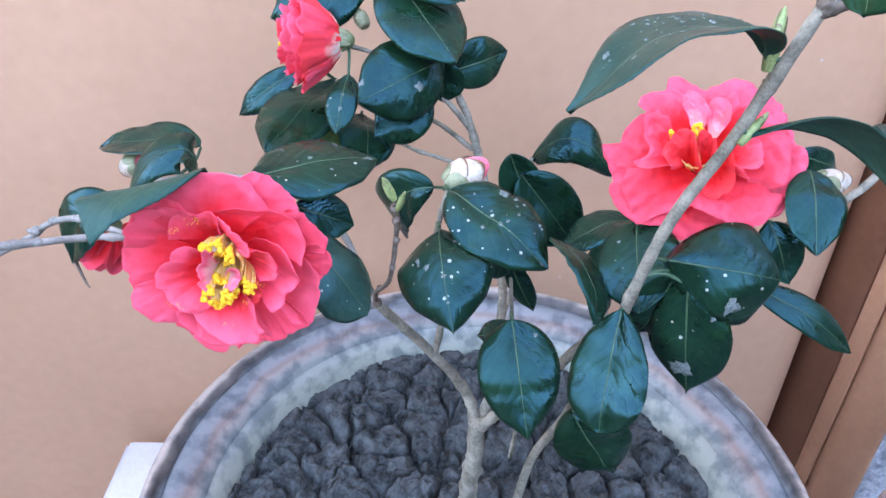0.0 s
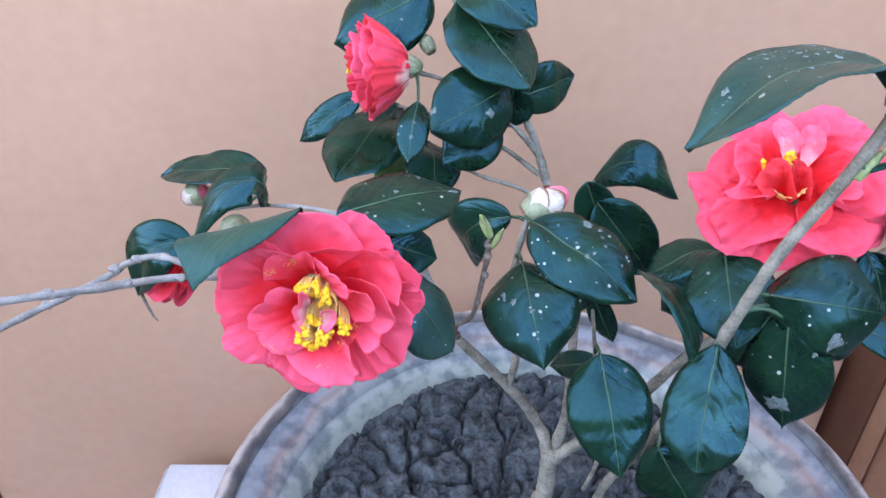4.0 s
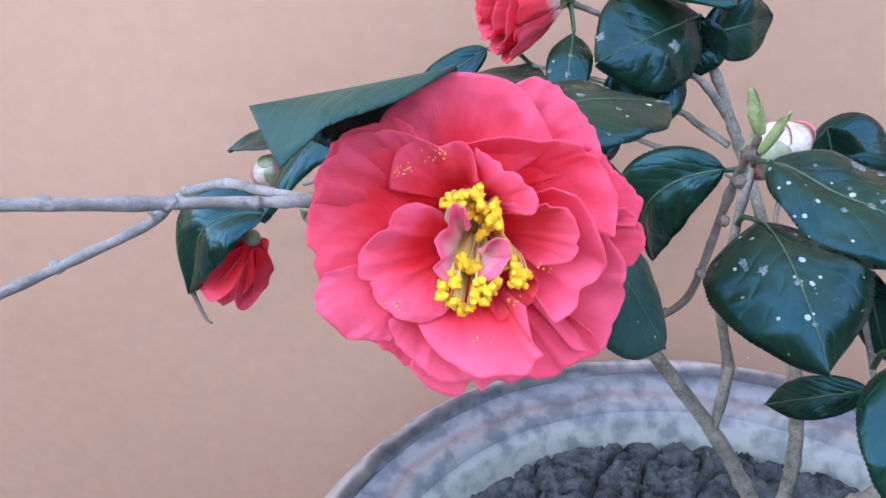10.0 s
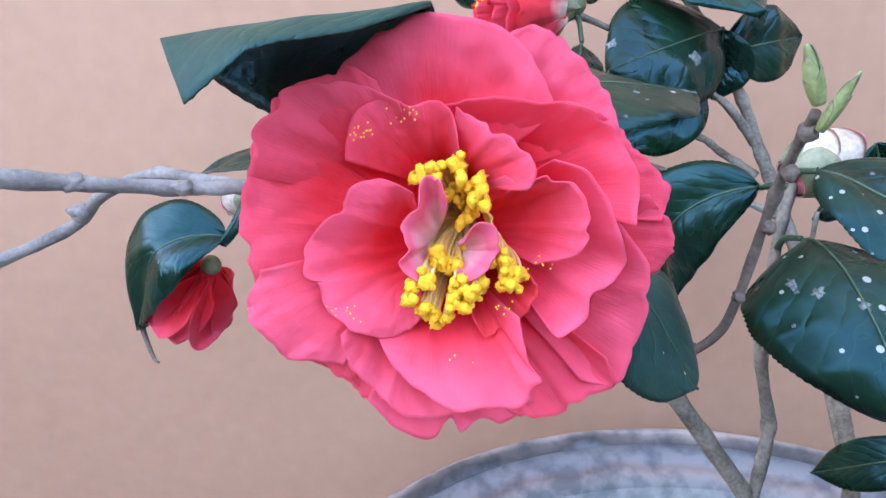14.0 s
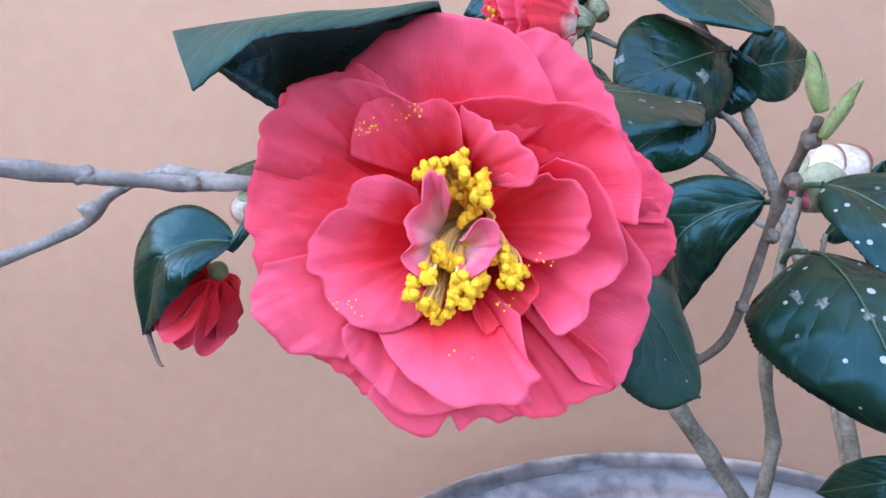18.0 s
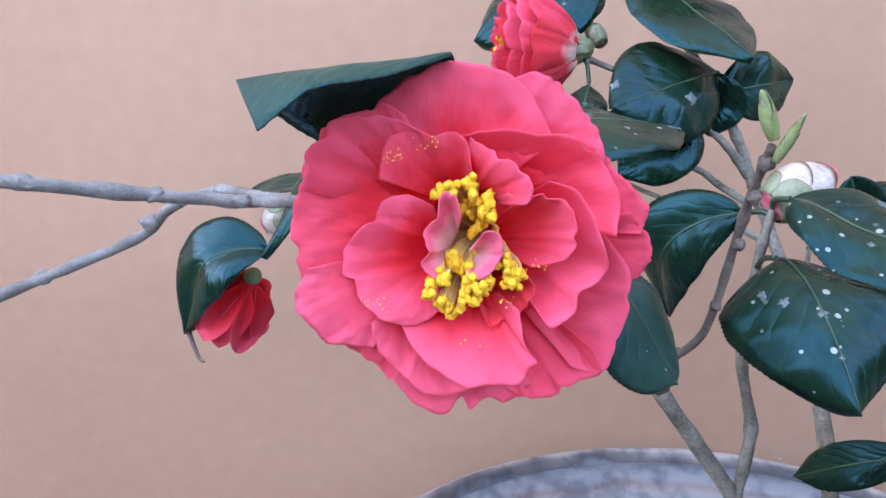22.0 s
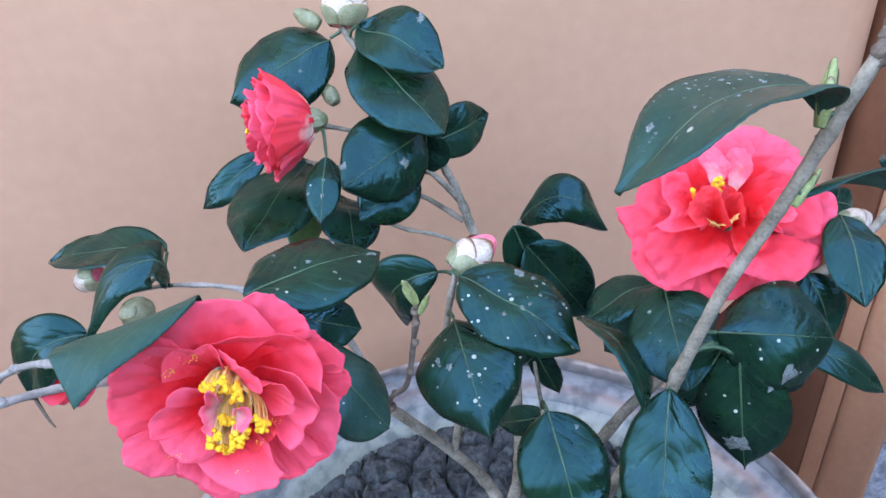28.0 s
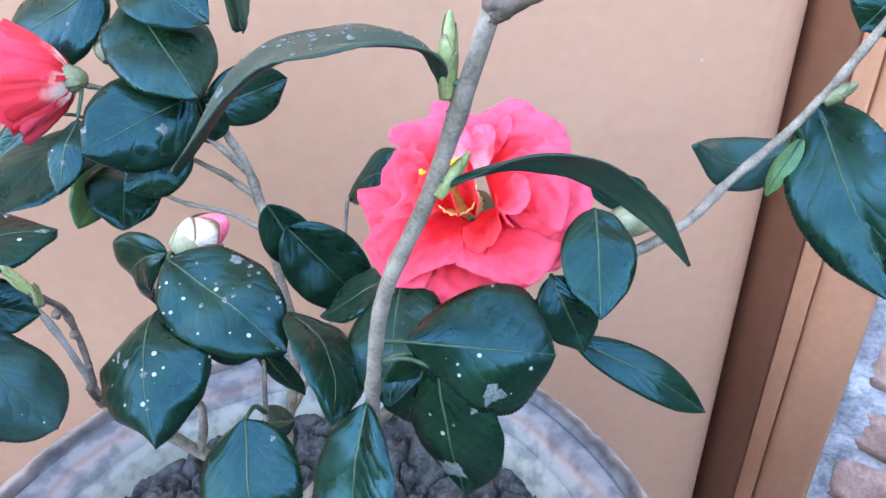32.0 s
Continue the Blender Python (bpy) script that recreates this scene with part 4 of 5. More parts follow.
# ---- flowers ----
def petal(parent, m, th, r0, r1, w, z0, z1, bulge=0.0, curl=0.0, ruffle=0.0015, mat=None, seed=0, cup=0.0, fold=0.0):
    """One rounded petal in the flower's own frame (z out of its face), lengths in millimetres."""
    ns, nv = 34, 37
    grid = []
    ct, st = math.cos(radians(th)), math.sin(radians(th))
    wave = 2.0 + 1.8 * (0.5 + 0.5 * math.sin(seed * 12.9))
    for i in range(ns):
        s = i / (ns - 1)
        row = []
        for j in range(nv):
            v = 2 * j / (nv - 1) - 1
            round_end = 0.50 + 0.50 * max(0.0, 1 - abs(v) ** 2.5) ** 0.6
            q = s * (round_end + 0.12 * s * s * noise.noise((v * 1.4 + seed * 5, seed, 0)) + 0.022 * s ** 4 * noise.noise((v * 6 + seed * 3, seed, 7)))
            q -= 0.05 * s ** 6 * math.exp(-((v - 0.4 * math.sin(seed * 2.1)) / 0.06) ** 2) * (seed % 3 == 0)
            hw = w * (0.30 + 0.70 * math.sin(math.pi / 2 * min(1, s / 0.62)))
            y = hw * v * (1 + 0.06 * noise.noise((s * 4, seed, v)))
            z = z0 + (z1 - z0) * q ** 1.3 + bulge * math.sin(math.pi * min(1, q)) - curl * s ** 5
            z += cup * v * v * (0.4 + 0.6 * s) * w / 10 + fold * v * s
            z += ruffle * 1000 * s ** 2 * (0.8 * math.sin(wave * v * 1.6 + seed * 1.7) * (0.3 + 0.7 * abs(v)) + 1.2 * noise.noise((v * 1.7, s * 2.0, seed * 3.7)))
            z += s ** 6 * 1.5 * noise.noise((v * 3.2, seed * 2.3, 3)) + s ** 10 * 0.7 * noise.noise((v * 9, seed * 4.1, 5))
            z -= 1.2 * s * abs(noise.noise((v * 2.0 + 0.8 * s, s * 1.6, seed * 1.9)))
            z += 0.5 * noise.noise((v * 5, s * 4, seed * 1.3)) * s + 0.18 * noise.noise((v * 13, s * 6, seed)) * s
            r = r0 + (r1 - r0) * q
            z += min(1, 2 * s) * (0.55 * noise.noise((r / 6.5, y / 6.5, seed * 3.3)) + 0.30 * noise.noise((r / 2.8, y / 2.8, seed * 5.1)))
            row.append(((r * ct - y * st) / 1000, (r * st + y * ct) / 1000, z / 1000))
        grid.append(row)
    return put("petal", sheet(grid, 0.0003), mat or PETAL, parent, m)


def ball(r, seed=0, sub=1):
    bm = bmesh.new()
    bmesh.ops.create_icosphere(bm, subdivisions=sub, radius=r)
    for v in bm.verts:
        v.co *= 1 + 0.95 * noise.noise(v.co.normalized() * 2.3 + Vector((seed, 0, 0)))
    return bm


def mesh_of(bm, name):
    me = bpy.data.meshes.new(name)
    bm.to_mesh(me)
    bm.free()
    return me


ANTHERS = [mesh_of(ball(0.00105, k, 2), "anther") for k in range(5)]


def stamens(parent, m, heads, hub=(0.0, 3.5)):
    """Filaments rising from the middle, each with a knobbly yellow anther; heads in millimetres."""
    for k, (x, y, z) in enumerate(heads):
        top = Vector((x, y, z)) / 1000
        root = Vector((hub[0] + (x - hub[0]) * 0.45, hub[1] + (y - hub[1]) * 0.45, 0)) / 1000
        part("filament", tube([root, (root + top) / 2 + Vector((x, y, 0)) * 0.00012, top], 0.00045, 0.00035, 5, 3), FILAMENT, parent, "", m)
        s = 0.8 + 0.5 * ((k * 37) % 10) / 10
        put("anther", ANTHERS[k % 5], ANTHER, parent, m @ Matrix.Translation(top) @ Matrix.Scale(s, 4))


def calyx(name, r, depth, m, label, mat=SEPAL):
    bm = bmesh.new()
    bmesh.ops.create_uvsphere(bm, u_segments=16, v_segments=8, radius=r)
    for v in bm.verts:
        v.co.z = v.co.z * depth / r - depth
    return part(name, bm, mat, shrub, label, m)


def axes(origin, x, z):
    return Matrix.Translation(origin) @ frame_of(x, z).to_4x4()


# the large open flower
M1 = axes((-0.1005, 0.293, 0.637), (1, 0, 0.0), (0.02, -1, 0.10))
big = calyx("flower", 0.010, 0.009, M1 @ pose(0.002, 0.008, -0.010), "wide open coral-red double camellia with a yellow middle")


def bloom(parent, m, root, edge, belly, mat, seed, ruffle=1.8, crumple=0.6):
    """A broad petal between a short root and a wavy margin, in millimetres on the flower's face; belly: how far it swells outwards."""
    ns, nv = 30, 57
    line = spline(edge, 12)
    a, b = Vector(root[0]), Vector(root[1])
    mid = (a + b) / 2
    grid = []
    for i in range(ns):
        s = i / (ns - 1)
        row = []
        for j in range(nv):
            v = j / (nv - 1)
            k = v * (len(line) - 1)
            e = line[min(int(k), len(line) - 2)].lerp(line[min(int(k) + 1, len(line) - 1)], k - int(k) if int(k) < len(line) - 1 else 1.0)
            out = Vector((e.x - mid.x, e.y - mid.y, 0)).normalized()
            inner = min(1.0, 5 * v, 5 * (1 - v))
            e = e + out * inner * (1.0 * noise.noise((v * 5, seed * 3.7, 1)) + 0.8 * noise.noise((v * 13, seed * 2.9, 2)) - 4.5 * max(0.0, noise.noise((v * 9, seed * 5.3, 6)) - 0.30))
            p = a.lerp(b, v).lerp(e, s)
            p.z += belly * math.sin(math.pi * s ** 0.8) - 0.9 * s ** 7 * inner
            p.z += ruffle * s ** 2.2 * (1.3 * noise.noise((v * 3.2, s * 0.8, seed * 4.3)) + 0.2 * noise.noise((v * 7.5, s, seed * 1.9)))
            p.z += 0.35 * ruffle * s ** 9 * noise.noise((v * 10, 3.0, seed * 2.1))
            p.z += crumple * min(1, 2 * s) * (0.2 * noise.noise((v * 9 + s, s * 2.2, seed * 6.1)) + 1.7 * noise.noise((p.x / 5.5, p.y / 5.5, seed * 2.3)) + 0.6 * noise.noise((p.x / 1.6, p.y / 1.6, seed * 2.7)))
            row.append(tuple(p / 1000))
        grid.append(row)
    return put("petal", sheet(grid, 0.0003), mat, parent, m)


bloom(big, M1, [(-6, 20, -2), (6, 20, -2)], [(8, 49, 4), (14, 53, 3), (22, 52, 2), (29, 46, 1), (35, 38, 0), (37, 30, 0)], 1, PETAL, 1)
bloom(big, M1, [(6, 16, -3), (7, 11, -3)], [(32, 36, 1), (39, 30, 0), (44, 25, 0), (49, 18, 1), (47, 12, 2)], -1, PETAL_CORAL, 2)
bloom(big, M1, [(7, 12, -3), (7, 5, -3)], [(44, 18, 2), (49, 12, 2), (50, 6, 2.5), (48, 1, 3), (42, -4, 3)], -1, PETAL_CORAL, 3)
bloom(big, M1, [(5, 8, -1), (5, 0, -1)], [(36, 14, 5), (44, 3, 6), (45, -6, 8), (42, -17, 9), (38, -25, 9.6), (30, -23, 10)], -3, PETAL, 4)
bloom(big, M1, [(5, 1, 0), (-1, -3, 0)], [(36, -18, 10), (38, -25, 10), (31, -28, 12), (24, -31, 13), (16, -31, 14), (11, -26, 14)], -4, PETAL_CORAL, 5)
bloom(big, M1, [(4, -3, 1), (-6, -3, 1)], [(20, -28, 13), (14, -33, 15), (9, -31, 16), (4, -35, 16), (1, -32, 17), (-3, -36, 17), (-11, -33, 17), (-17, -27, 16)], 2, PETAL, 6)
bloom(big, M1, [(-5, 0, 1), (-10, 3, 1)], [(-12, -29, 14), (-18, -28, 13), (-23, -24, 13), (-28, -22, 13), (-34, -16, 13)], 2, PETAL_CORAL, 7)
bloom(big, M1, [(-7, 2, 2), (-10, 9, 2)], [(-22, -19, 18), (-29, -18, 19), (-35, -18, 19), (-38, -14, 18), (-42, -10, 18), (-43, -6, 17), (-40, 2, 16)], 4, PETAL, 8)
bloom(big, M1, [(-9, 6, 2), (-9, 14, 2)], [(-41, -10, 14), (-43, 2, 15), (-45, 11, 15), (-43, 20, 15), (-42, 28, 14), (-37, 35, 12)], 3, PETAL_CORAL, 9)
bloom(big, M1, [(-9, 16, 2), (-6, 21, 2)], [(-40, 28, 12), (-38, 34, 14), (-35, 39, 15), (-29, 42, 15), (-21, 45, 13), (-15, 42, 11)], 2, PETAL_CORAL, 10)
bloom(big, M1, [(-9, 21, 1), (5, 21, 1)], [(-26, 39, 9), (-22, 46, 10), (-14, 52, 10), (-4, 56, 9), (6, 55, 8), (14, 50, 6), (19, 44, 5), (23, 36, 4)], 1, PETAL, 11)
bloom(big, M1, [(-8, 12, -1), (-6, 21, -1)], [(-41, 23, 19), (-39, 27, 20), (-37, 34, 20), (-32, 40, 19), (-24, 42, 18), (-16, 41, 16), (-10, 38, 14)], -1, PETAL, 12)
bloom(big, M1, [(2, 22, -2), (8, 14, -2)], [(-2, 37, 9), (8, 39, 10), (18, 38, 10), (27, 38, 9), (34, 33, 8), (40, 23, 12), (39, 14, 18)], -4, PETAL_CORAL, 13)
bloom(big, M1, [(8, 15, 0), (6, 5, 0)], [(22, 27, 16), (28, 25, 18), (34, 18, 19), (37, 9, 20), (36, 3, 20), (31, 0, 21), (29, -6, 22), (24, -9, 23), (20, -5, 20)], -4, PETAL, 14)
bloom(big, M1, [(-2, -2, 0), (-8, 1, 0)], [(10, -24, 20), (-1, -29, 20), (-9, -28, 20), (-15, -23, 20), (-20, -18, 20), (-22, -11, 19)], 3, PETAL, 15)
bloom(big, M1, [(-6, 19, 0), (0, 23, 0)], [(-21, 26, 16), (-20, 33, 17), (-17, 37, 15), (-13, 39, 14), (-8, 37, 14), (-3, 38, 13), (1, 35, 14), (3, 28, 15)], 1, PETAL_CORAL, 16)
bloom(big, M1, [(0, 23, 0), (4, 19, 0)], [(2, 37, 14), (6, 35, 17), (12, 32, 22), (17, 29, 26), (18, 26, 27), (17, 22, 25), (12, 24, 20)], 3, PETAL, 17)
bloom(big, M1, [(6, 12, 1), (5, 6, 1)], [(13, 21, 20), (18, 24, 23), (24, 24, 24), (28, 20, 25), (29, 13, 24), (26, 8, 22), (19, 5, 18)], -5, PETAL, 18)
bloom(big, M1, [(-6, 12, 1), (-6, 3, 1)], [(-7, 19, 15), (-13, 22, 17), (-19, 21, 18), (-22, 16, 18), (-28, 10, 18), (-30, 5, 18), (-29, 0, 18), (-19, 0, 17)], 3, PETAL, 19)
bloom(big, M1, [(-3, 4, 2), (-7, 7, 2)], [(-27, 0, 18), (-25, -6, 20), (-20, -9, 21), (-13, -11, 21), (-8, -10, 20), (-4, -7, 18)], 4, PETAL, 20)
bloom(big, M1, [(5, 0, 2), (-4, -1, 2)], [(16, -5, 22), (18, -13, 25), (21, -17, 27), (17, -21, 28), (12, -23, 29), (8, -23, 29), (3, -24, 28), (-4, -21, 26), (-10, -17, 24), (-14, -11, 21)], 3, PETAL, 21)
bloom(big, M1, [(5, 6, 2), (2, 0, 2)], [(18, 3, 18), (20, 0, 19), (18, -5, 20), (13, -8, 20), (9, -10, 20), (6, -7, 18)], -2, PETAL_DEEP, 22)
bloom(big, M1, [(-1, 12, 8), (-4, 6, 8)], [(1, 18, 22), (-1, 24, 24), (-4, 23, 23), (-5, 18, 24), (-9, 14, 22), (-7, 9, 23), (-9, 5, 21), (-5, 2, 22)], 2, PETAL_PINK, 51, 2.2, 0.6)
bloom(big, M1, [(2, 8, 9), (3, 5, 9)], [(4, 10, 21), (7, 15, 23), (11, 14, 22), (12, 9, 22), (10, 6, 24), (6, 2, 23), (3, 4, 21)], 2, PETAL_PINK, 52, 0.9, 0.3)
rs = random.Random(11)
heads = []
for course, spread, z0, z1, num, clumps in (
    ([(-5, 22.5), (-0.5, 25), (5, 23.5), (8, 17)], 1.2, 17.5, 21, 52, 13),
    ([(1, 20), (4.5, 18), (4, 14)], 1.5, 12, 17, 22, 7),
    ([(-4.5, 3), (-5.5, -2.5), (0.5, -4), (4.5, -1), (8, 1.5)], 1.5, 19.5, 23, 78, 17),
    ([(12, 5.5), (15, 3.8), (12.5, 1)], 1.2, 18.5, 21, 28, 7),
    ([(-3, 8), (-1, 5), (2, 3), (5, 4)], 1.5, 13, 18, 34, 9),
):
    line = spline([(x, y, 0) for x, y in course], 6)
    knots = [line[round(k * (len(line) - 1) / (clumps - 1))] + Vector((rs.gauss(0, 0.8), rs.gauss(0, spread), 0)) for k in range(clumps)]
    lift = [rs.uniform(z0, z1) for k in range(clumps)]
    for k in range(num):
        c = knots[k % clumps]
        heads.append((c.x + rs.gauss(0, 0.75), c.y + rs.gauss(0, 0.75), lift[k % clumps] + rs.gauss(0, 0.6)))
bm = bmesh.new()
for cx, cy, cz, num in ((-8, 36, 16, 14), (-16, 32, 19, 16), (-21, -5, 23, 10), (3, -13, 27, 3), (20, 7, 23, 9), (13, -3, 22, 7)):
    for k in range(num):
        bmesh.ops.create_icosphere(bm, subdivisions=1, radius=0.00018 + 0.00012 * rs.random(), matrix=Matrix.Translation(((cx + rs.gauss(0, 1.6)) / 1000, (cy + rs.gauss(0, 1.0)) / 1000, (cz + rs.gauss(0, 0.5)) / 1000)))
tagged(part("pollen", bm, ANTHER, big, "spilt yellow pollen grains", M1), kind="stuff")
stamens(big, M1, heads, (2.5, 10.5))
def stamen_tube(parent, m, hub, size=1.0):
    """The fused lower ends of the filaments, a short fluted cup."""
    bm = lathe([(0.0062, -0.010), (0.0060, -0.002), (0.0066, 0.006), (0.0078, 0.0115), (0.0072, 0.0115), (0.0058, 0.005), (0.0048, -0.003), (0.0010, -0.004), (0.0010, -0.010)], 60)
    for v in bm.verts:
        a = math.atan2(v.co.y, v.co.x)
        v.co *= size * (1 + 0.05 * math.sin(17 * a) + 0.05 * noise.noise((3 * math.cos(a), 3 * math.sin(a), v.co.z * 200)))
    part("stamen_tube", bm, FILAMENT, parent, "fused pale orange filaments", m @ pose(hub[0] / 1000, hub[1] / 1000, 0))


stamen_tube(big, M1, (2.5, 10.5))

# the flower behind the straight stem
M3 = axes((0.146, 0.362, 0.668), (0.10, -0.028, 0.006), (-0.28, -0.72, 0.62))
second = calyx("flower", 0.010, 0.009, M3 @ pose(-0.003, -0.001, -0.012), "open coral-red camellia with crumpled upright inner petals")
bloom(second, M3, [(-11, 2, -3), (-10, -7, -3)], [(-23, 26, 4), (-34, 23, 3), (-43, 14, 0), (-46, 6, -2), (-55, 4, -4), (-53, -5, -3), (-46, -16, -1)], 3, PETAL_CORAL, 61, 4.2, 1.5)
bloom(second, M3, [(-10, -4, -3), (-7, -10, -3)], [(-51, -7, -2), (-47, -13, -2), (-48, -23, 0), (-43, -32, 1), (-32, -40, 2), (-18, -40, 3)], 3, PETAL_CORAL, 62, 4.2, 1.5)
bloom(second, M3, [(-10, -10, -4), (5, -9, -4)], [(-32, -36, 1), (-24, -40, 1), (-19, -44, 1), (-7, -46, 1), (9, -44, 1), (22, -39, 1), (32, -33, 2)], 2, PETAL_CORAL, 63, 4.2, 1.5)
bloom(second, M3, [(-4, -10, -2), (10, -7, -2)], [(-7, -26, 9), (-1, -31, 12), (9, -35, 14), (20, -37, 15), (30, -36, 15), (37, -28, 12), (42, -19, 8)], 4, PETAL_CORAL, 64, 4.2, 1.5)
bloom(second, M3, [(10, -5, -4), (8, 7, -4)], [(29, -31, 8), (39, -29, 10), (44, -19, 6), (49, -8, 3), (51, 2, 3), (46, 12, 2), (41, 21, 1), (30, 28, 0)], 3, PETAL, 65, 4.2, 1.5)
bloom(second, M3, [(8, 0, -1), (4, 12, -1)], [(26, -15, 10), (39, -14, 12), (42, 0, 12), (41, 13, 11), (34, 18, 9), (21, 21, 7)], 3, PETAL_CORAL, 66, 4.2, 1.5)
bloom(second, M3, [(6, 12, -4), (-3, 14, -4)], [(41, 22, -2), (39, 33, -4), (32, 39, -6), (22, 45, -7), (13, 49, -8), (3, 44, -6)], 3, PETAL, 67, 4.2, 1.5)
bloom(second, M3, [(3, 13, -3), (-14, 11, -3)], [(16, 31, -2), (12, 40, -3), (3, 44, -4), (-6, 42, -4), (-15, 46, -5), (-23, 45, -6), (-24, 37, -4)], 3, PETAL, 68, 4.2, 1.5)
bloom(second, M3, [(-8, 11, -1), (-18, 6, -1)], [(-10, 30, 4), (-21, 36, 4), (-33, 32, 8), (-38, 24, 11), (-29, 25, 10), (-24, 19, 10)], 3, PETAL, 69, 4.2, 1.5)
bloom(second, M3, [(-9, -5, -1), (-1, -9, -1)], [(-40, -11, 6), (-42, -21, 5), (-37, -31, 6), (-31, -40, 6), (-21, -35, 9), (-10, -31, 11), (-1, -28, 12)], 4, PETAL_CORAL, 70, 4.2, 1.5)
bloom(second, M3, [(-14, 2, 3), (-9, -6, 3)], [(-21, 18, 14), (-32, 19, 14), (-34, 8, 14), (-29, -2, 16), (-37, -9, 20), (-30, -13, 24), (-19, -12, 28), (-17, -13, 24)], 2, PETAL_CORAL, 71, 4.2, 1.5)
bloom(second, M3, [(-7, -4, 5), (-3, -10, 5)], [(-16, -12, 20), (-22, -5, 22), (-21, 3, 24), (-16, 8, 25), (-9, 9, 24), (-6, 1, 22), (-2, -10, 18)], 2, PETAL_DEEP, 72, 4.2, 1.5)
bloom(second, M3, [(-1, -5, 3), (3, -8, 3)], [(-6, 5, 18), (-4, 11, 20), (2, 8, 20), (5, -1, 20), (5, -10, 18)], 2, PETAL_DEEP, 73, 4.2, 1.5)
bloom(second, M3, [(3, -6, 1), (11, -2, 1)], [(-1, -14, 12), (1, -22, 14), (6, -24, 14), (13, -20, 17), (15, -11, 20), (12, 0, 20)], -3, PETAL_DEEP, 74, 4.2, 1.5)
bloom(second, M3, [(10, -5, 3), (10, 2, 3)], [(18, -12, 18), (21, -14, 20), (18, -10, 24), (25, -9, 27), (27, -3, 24), (26, 5, 20), (20, 9, 16)], 2, PETAL, 75, 4.2, 1.5)
bloom(second, M3, [(-4, 12, 3), (-7, 11, 3)], [(0, 20, 14), (-2, 28, 12), (-11, 35, 10), (-15, 30, 10), (-12, 21, 13)], 1, PETAL_PINK, 76, 4.2, 1.5)
bloom(second, M3, [(5, 11, 3), (1, 11, 3)], [(10, 18, 14), (9, 29, 12), (4, 32, 11), (-1, 29, 11), (-2, 19, 13)], 1, PETAL_PINK, 77, 4.2, 1.5)
heads = [(rs.gauss(-18, 0.9), rs.gauss(8, 0.9), rs.uniform(16, 20)) for k in range(4)] + [(rs.gauss(-6.5, 1.6), rs.gauss(12.5, 1.4), rs.uniform(10, 14)) for k in range(12)]
stamens(second, M3, heads, (-6.0, 2.0))
stamen_tube(second, M3, (-5.0, 0.0), 1.15)


def trumpet(m, length, mouth, n, label, seed, mat=PETAL, neck=0.006):
    """A half open flower: petals overlapping in a trumpet along its own z axis."""
    fl = calyx("flower", neck, neck, m @ pose(0, 0, 0.002), label)
    for k in range(n):
        lay = k / n
        a = k * 137.5
        rr = mouth * (1 - 0.62 * lay)
        ll = length * (0.92 + 0.12 * lay)
        petal(fl, m, a, 3, rr * 1000, (18 - 6 * lay), 0, ll * 1000, 5 + 5 * (1 - lay), 1.5 * (1 - lay), 0.0016, PETAL_CORAL if k % 3 == 1 else mat, seed + k, 1.9)
    return fl


M2 = axes((-0.066, 0.478, 0.692), (0, 0.1, 1), (-1.0, -0.20, -0.24))
side_on = calyx("flower", 0.0055, 0.006, M2 @ pose(0, 0, 0.001), "half open coral-red camellia seen from its side, cream at the neck")


def ring(parent, m, num, turn, r, z, half, belly, mats, seed, root=(4.0, 0.0), ruffle=2.6):
    """A ring of overlapping petals rising from a narrow neck to a flared mouth, in millimetres."""
    for k in range(num):
        a = radians(turn + 360 * k / num)
        spin = lambda q, d: (q * math.cos(a + d), q * math.sin(a + d))
        h = radians(half)
        edge = [(*spin(r * s, h * d), z + lift) for d, s, lift in ((-1, 0.80, -5), (-0.75, 0.96, -1), (-0.35, 1.0, 0.5), (0, 1.04, 0), (0.4, 1.0, 1), (0.75, 0.95, -1), (1, 0.80, -5))]
        bloom(parent, m, [(*spin(root[0], -0.7), root[1]), (*spin(root[0], 0.7), root[1])], edge, belly, mats[k % len(mats)], seed + k, ruffle, 0.9)


ring(side_on, M2, 6, 20, 32, 25, 42, -7, [PETAL_CREAM, PETAL_CORAL], 110)
ring(side_on, M2, 6, 50, 28, 31, 40, -7, [PETAL, PETAL_CORAL], 120)
ring(side_on, M2, 5, 10, 22, 36, 42, -6, [PETAL, PETAL_CORAL], 130)
ring(side_on, M2, 4, 40, 14, 39, 50, -4, [PETAL_CORAL, PETAL_DEEP], 140)
stamens(side_on, M2, [(rs.gauss(0, 2.5), rs.gauss(-1, 2.5), rs.uniform(34, 38)) for k in range(10)])
ring(side_on, M2 @ pose(0, 0, -0.004), 5, 0, 10.5, 9, 40, -4, [SEPAL_PALE, SEPAL], 150, (3.0, -1.0), 0.5)
M4 = axes((-0.209, 0.406, 0.590), (0.8, 0, -0.6), (-0.50, 0.33, -0.78))
trumpet(M4, 0.034, 0.019, 10, "half open red camellia bud hanging under a leaf", 140, PETAL, 0.0042)


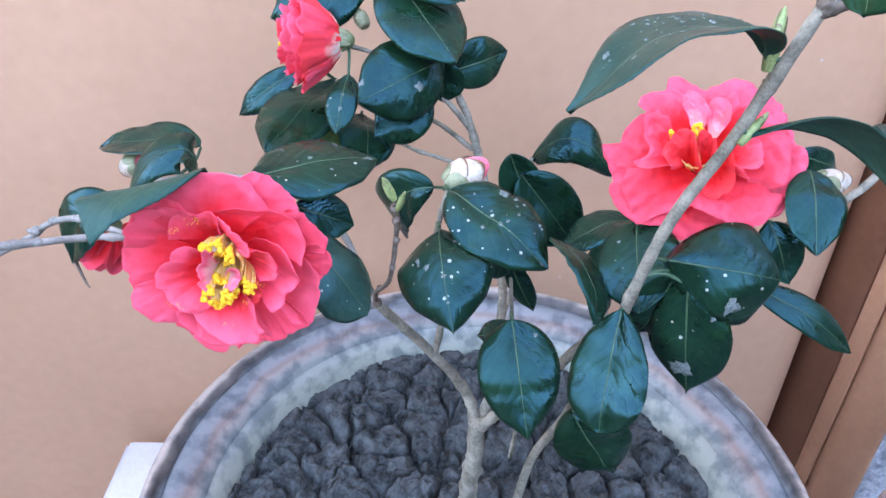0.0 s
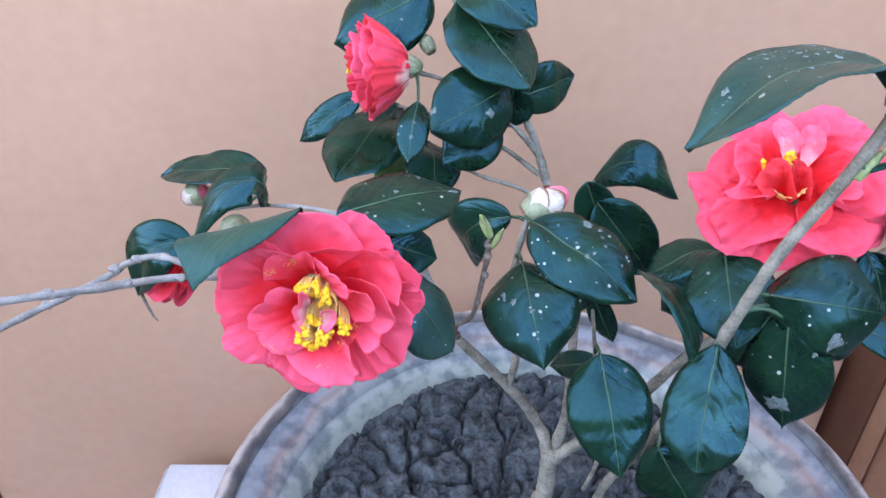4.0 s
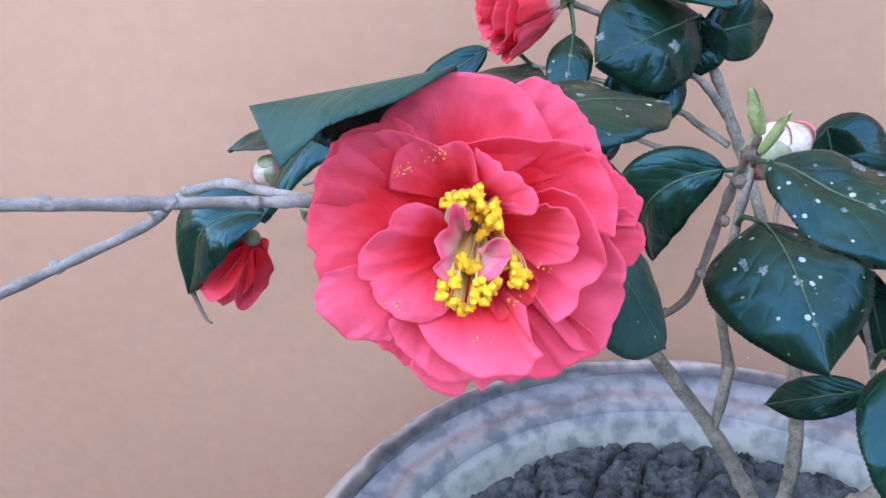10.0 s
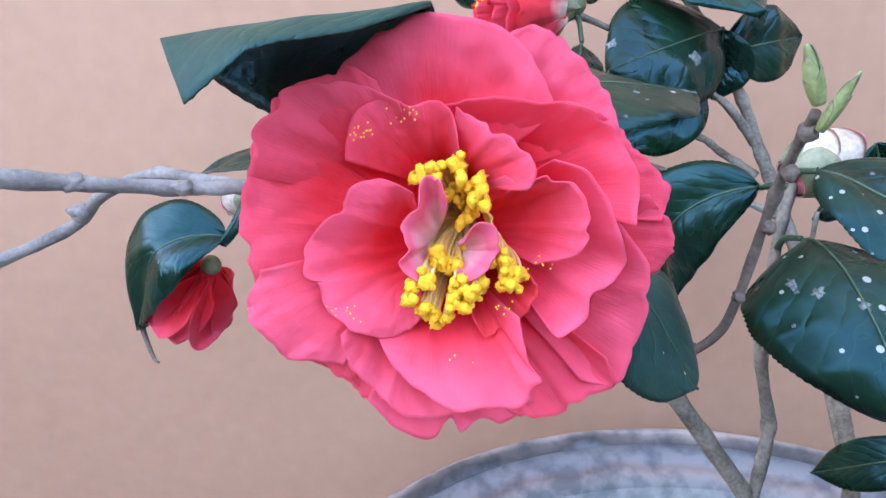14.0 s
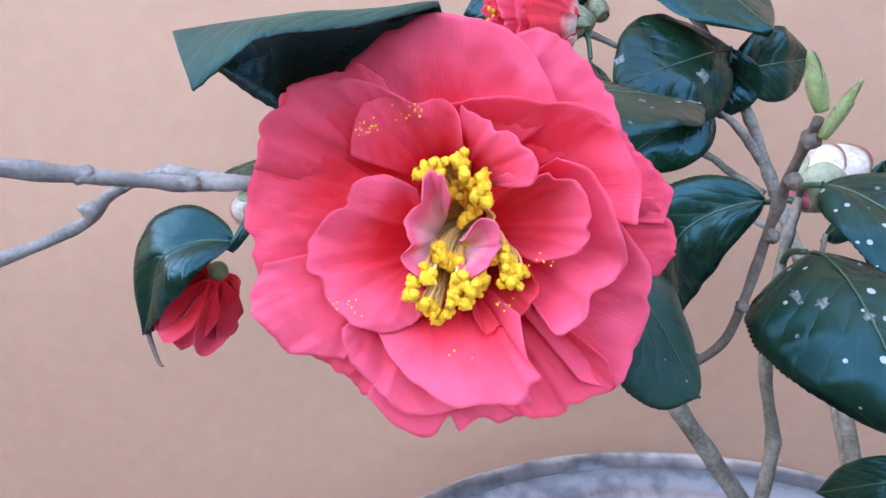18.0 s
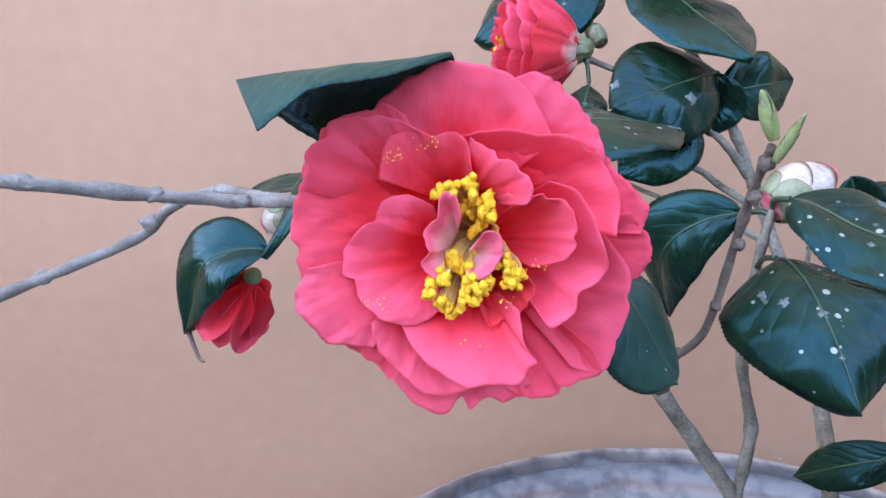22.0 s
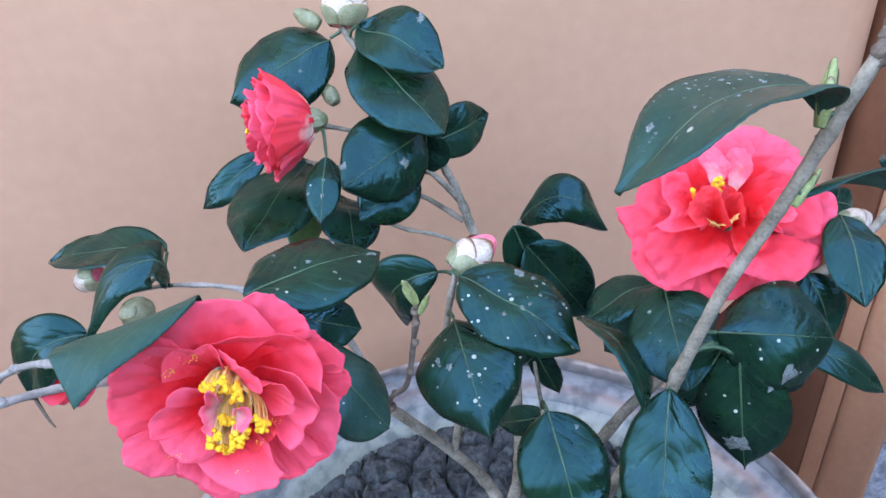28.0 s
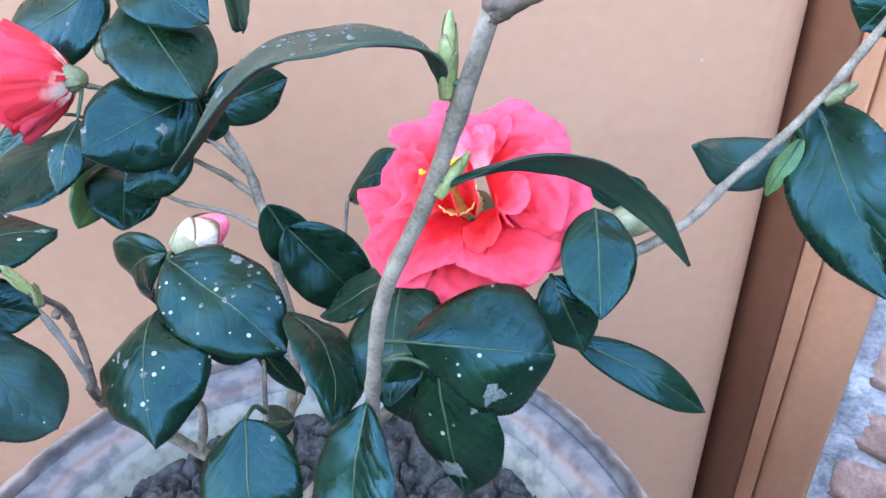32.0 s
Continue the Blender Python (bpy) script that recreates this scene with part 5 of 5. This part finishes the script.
def bud(base, tip, r, colour, label, scales=6, crown=None, name="flower_bud", green=2):
    """A pointed bud of overlapping scales from base to tip."""
    base, tip = Vector(base), Vector(tip)
    L = (tip - base).length
    m = axes(base, (tip - base).orthogonal(), tip - base)
    bulge = 0.40
    girth = lambda q: r * (0.62 + 0.38 * math.sin(math.pi / 2 * q / bulge)) if q < bulge else r * max(0.02, 1 - ((q - bulge) / (1.02 - bulge)) ** 2.1) ** 0.62
    bm = bmesh.new()
    bmesh.ops.create_uvsphere(bm, u_segments=16, v_segments=14, radius=1)
    for v in bm.verts:
        q = (v.co.z + 1) / 2
        around = Vector((v.co.x, v.co.y, 0))
        if around.length > 1e-6:
            around = around.normalized() * girth(q) * (0.94 if 0 < q < 1 else 0.3)
        v.co = Vector((around.x, around.y, q * L))
    ob = part(name, bm, crown or colour, shrub, label, m)
    for k in range(scales):
        a = k * 137.5
        top = (0.34 + (0.54 if crown else 0.62) * (k / max(1, scales - 1))) * L
        grid = []
        for i in range(10):
            s = i / 9
            row = []
            for j in range(11):
                v = 2 * j / 10 - 1
                q = min(0.985, top / L * s * (1 - 0.22 * v * v))
                rad = girth(q) * (1.10 - 0.012 * k) * (1 + 0.02 * s * s)
                ang = radians(a) + v * 1.25 * (1 - 0.25 * s ** 3)
                row.append((rad * math.cos(ang), rad * math.sin(ang), q * L))
            grid.append(row)
        put("scale", sheet(grid, 0.0003), colour if not (crown and k < green) else SEPAL_PALE, ob, m)
    return ob


bud((0.006, 0.380, 0.638), (0.030, 0.388, 0.651), 0.0098, BUD_WHITE, "fat white camellia bud with a pink tip", 7, BUD_TIP)
bud((-0.041, 0.524, 0.735), (-0.036, 0.534, 0.762), 0.0135, BUD_WHITE, "large white bud opening over green scales", 9, BUD_TIP, green=3)
bud((-0.056, 0.528, 0.736), (-0.071, 0.534, 0.745), 0.0050, SEPAL_PALE, "small green and white bud", 6)
bud((0.208, 0.360, 0.653), (0.241, 0.380, 0.647), 0.0072, BUD_WHITE, "white bud with a pink tip", 7, BUD_TIP)
bud((-0.207, 0.462, 0.608), (-0.227, 0.472, 0.597), 0.0078, BUD_WHITE, "white bud half hidden under leaves", 6, BUD_TIP)
bud((-0.182, 0.436, 0.602), (-0.180, 0.434, 0.584), 0.0095, SEPAL_PALE, "round green bud", 6)
bud((-0.150, 0.418, 0.590), (-0.162, 0.414, 0.576), 0.0095, SEPAL, "round green and brown bud", 6)
bud((-0.050, 0.500, 0.694), (-0.057, 0.510, 0.704), 0.0045, SEPAL_PALE, "small green bud", 5)
bud((-0.0200, 0.302, 0.674), (-0.0252, 0.3004, 0.6868), 0.0018, BUD_GREEN, "slender pale green leaf bud", 6, None, "leaf_bud")
bud((-0.0185, 0.303, 0.668), (-0.0145, 0.2970, 0.6815), 0.0012, BUD_GREEN, "slender pale green leaf bud", 5, None, "leaf_bud")
bud((0.1315, 0.285, 0.746), (0.1335, 0.288, 0.771), 0.0026, BUD_GREEN, "pointed green leaf bud with brown scales", 7, None, "leaf_bud")
bud((0.128, 0.284, 0.714), (0.1385, 0.288, 0.7275), 0.0019, BUD_GREEN, "pointed green leaf bud", 6, None, "leaf_bud")
bud((0.318, 0.404, 0.688), (0.331, 0.402, 0.698), 0.0032, SEPAL, "pointed green leaf bud", 5, None, "leaf_bud")
bud((0.153, 0.289, 0.796), (0.156, 0.291, 0.815), 0.0045, SEPAL_BROWN, "dark scaly leaf bud", 7, None, "leaf_bud")
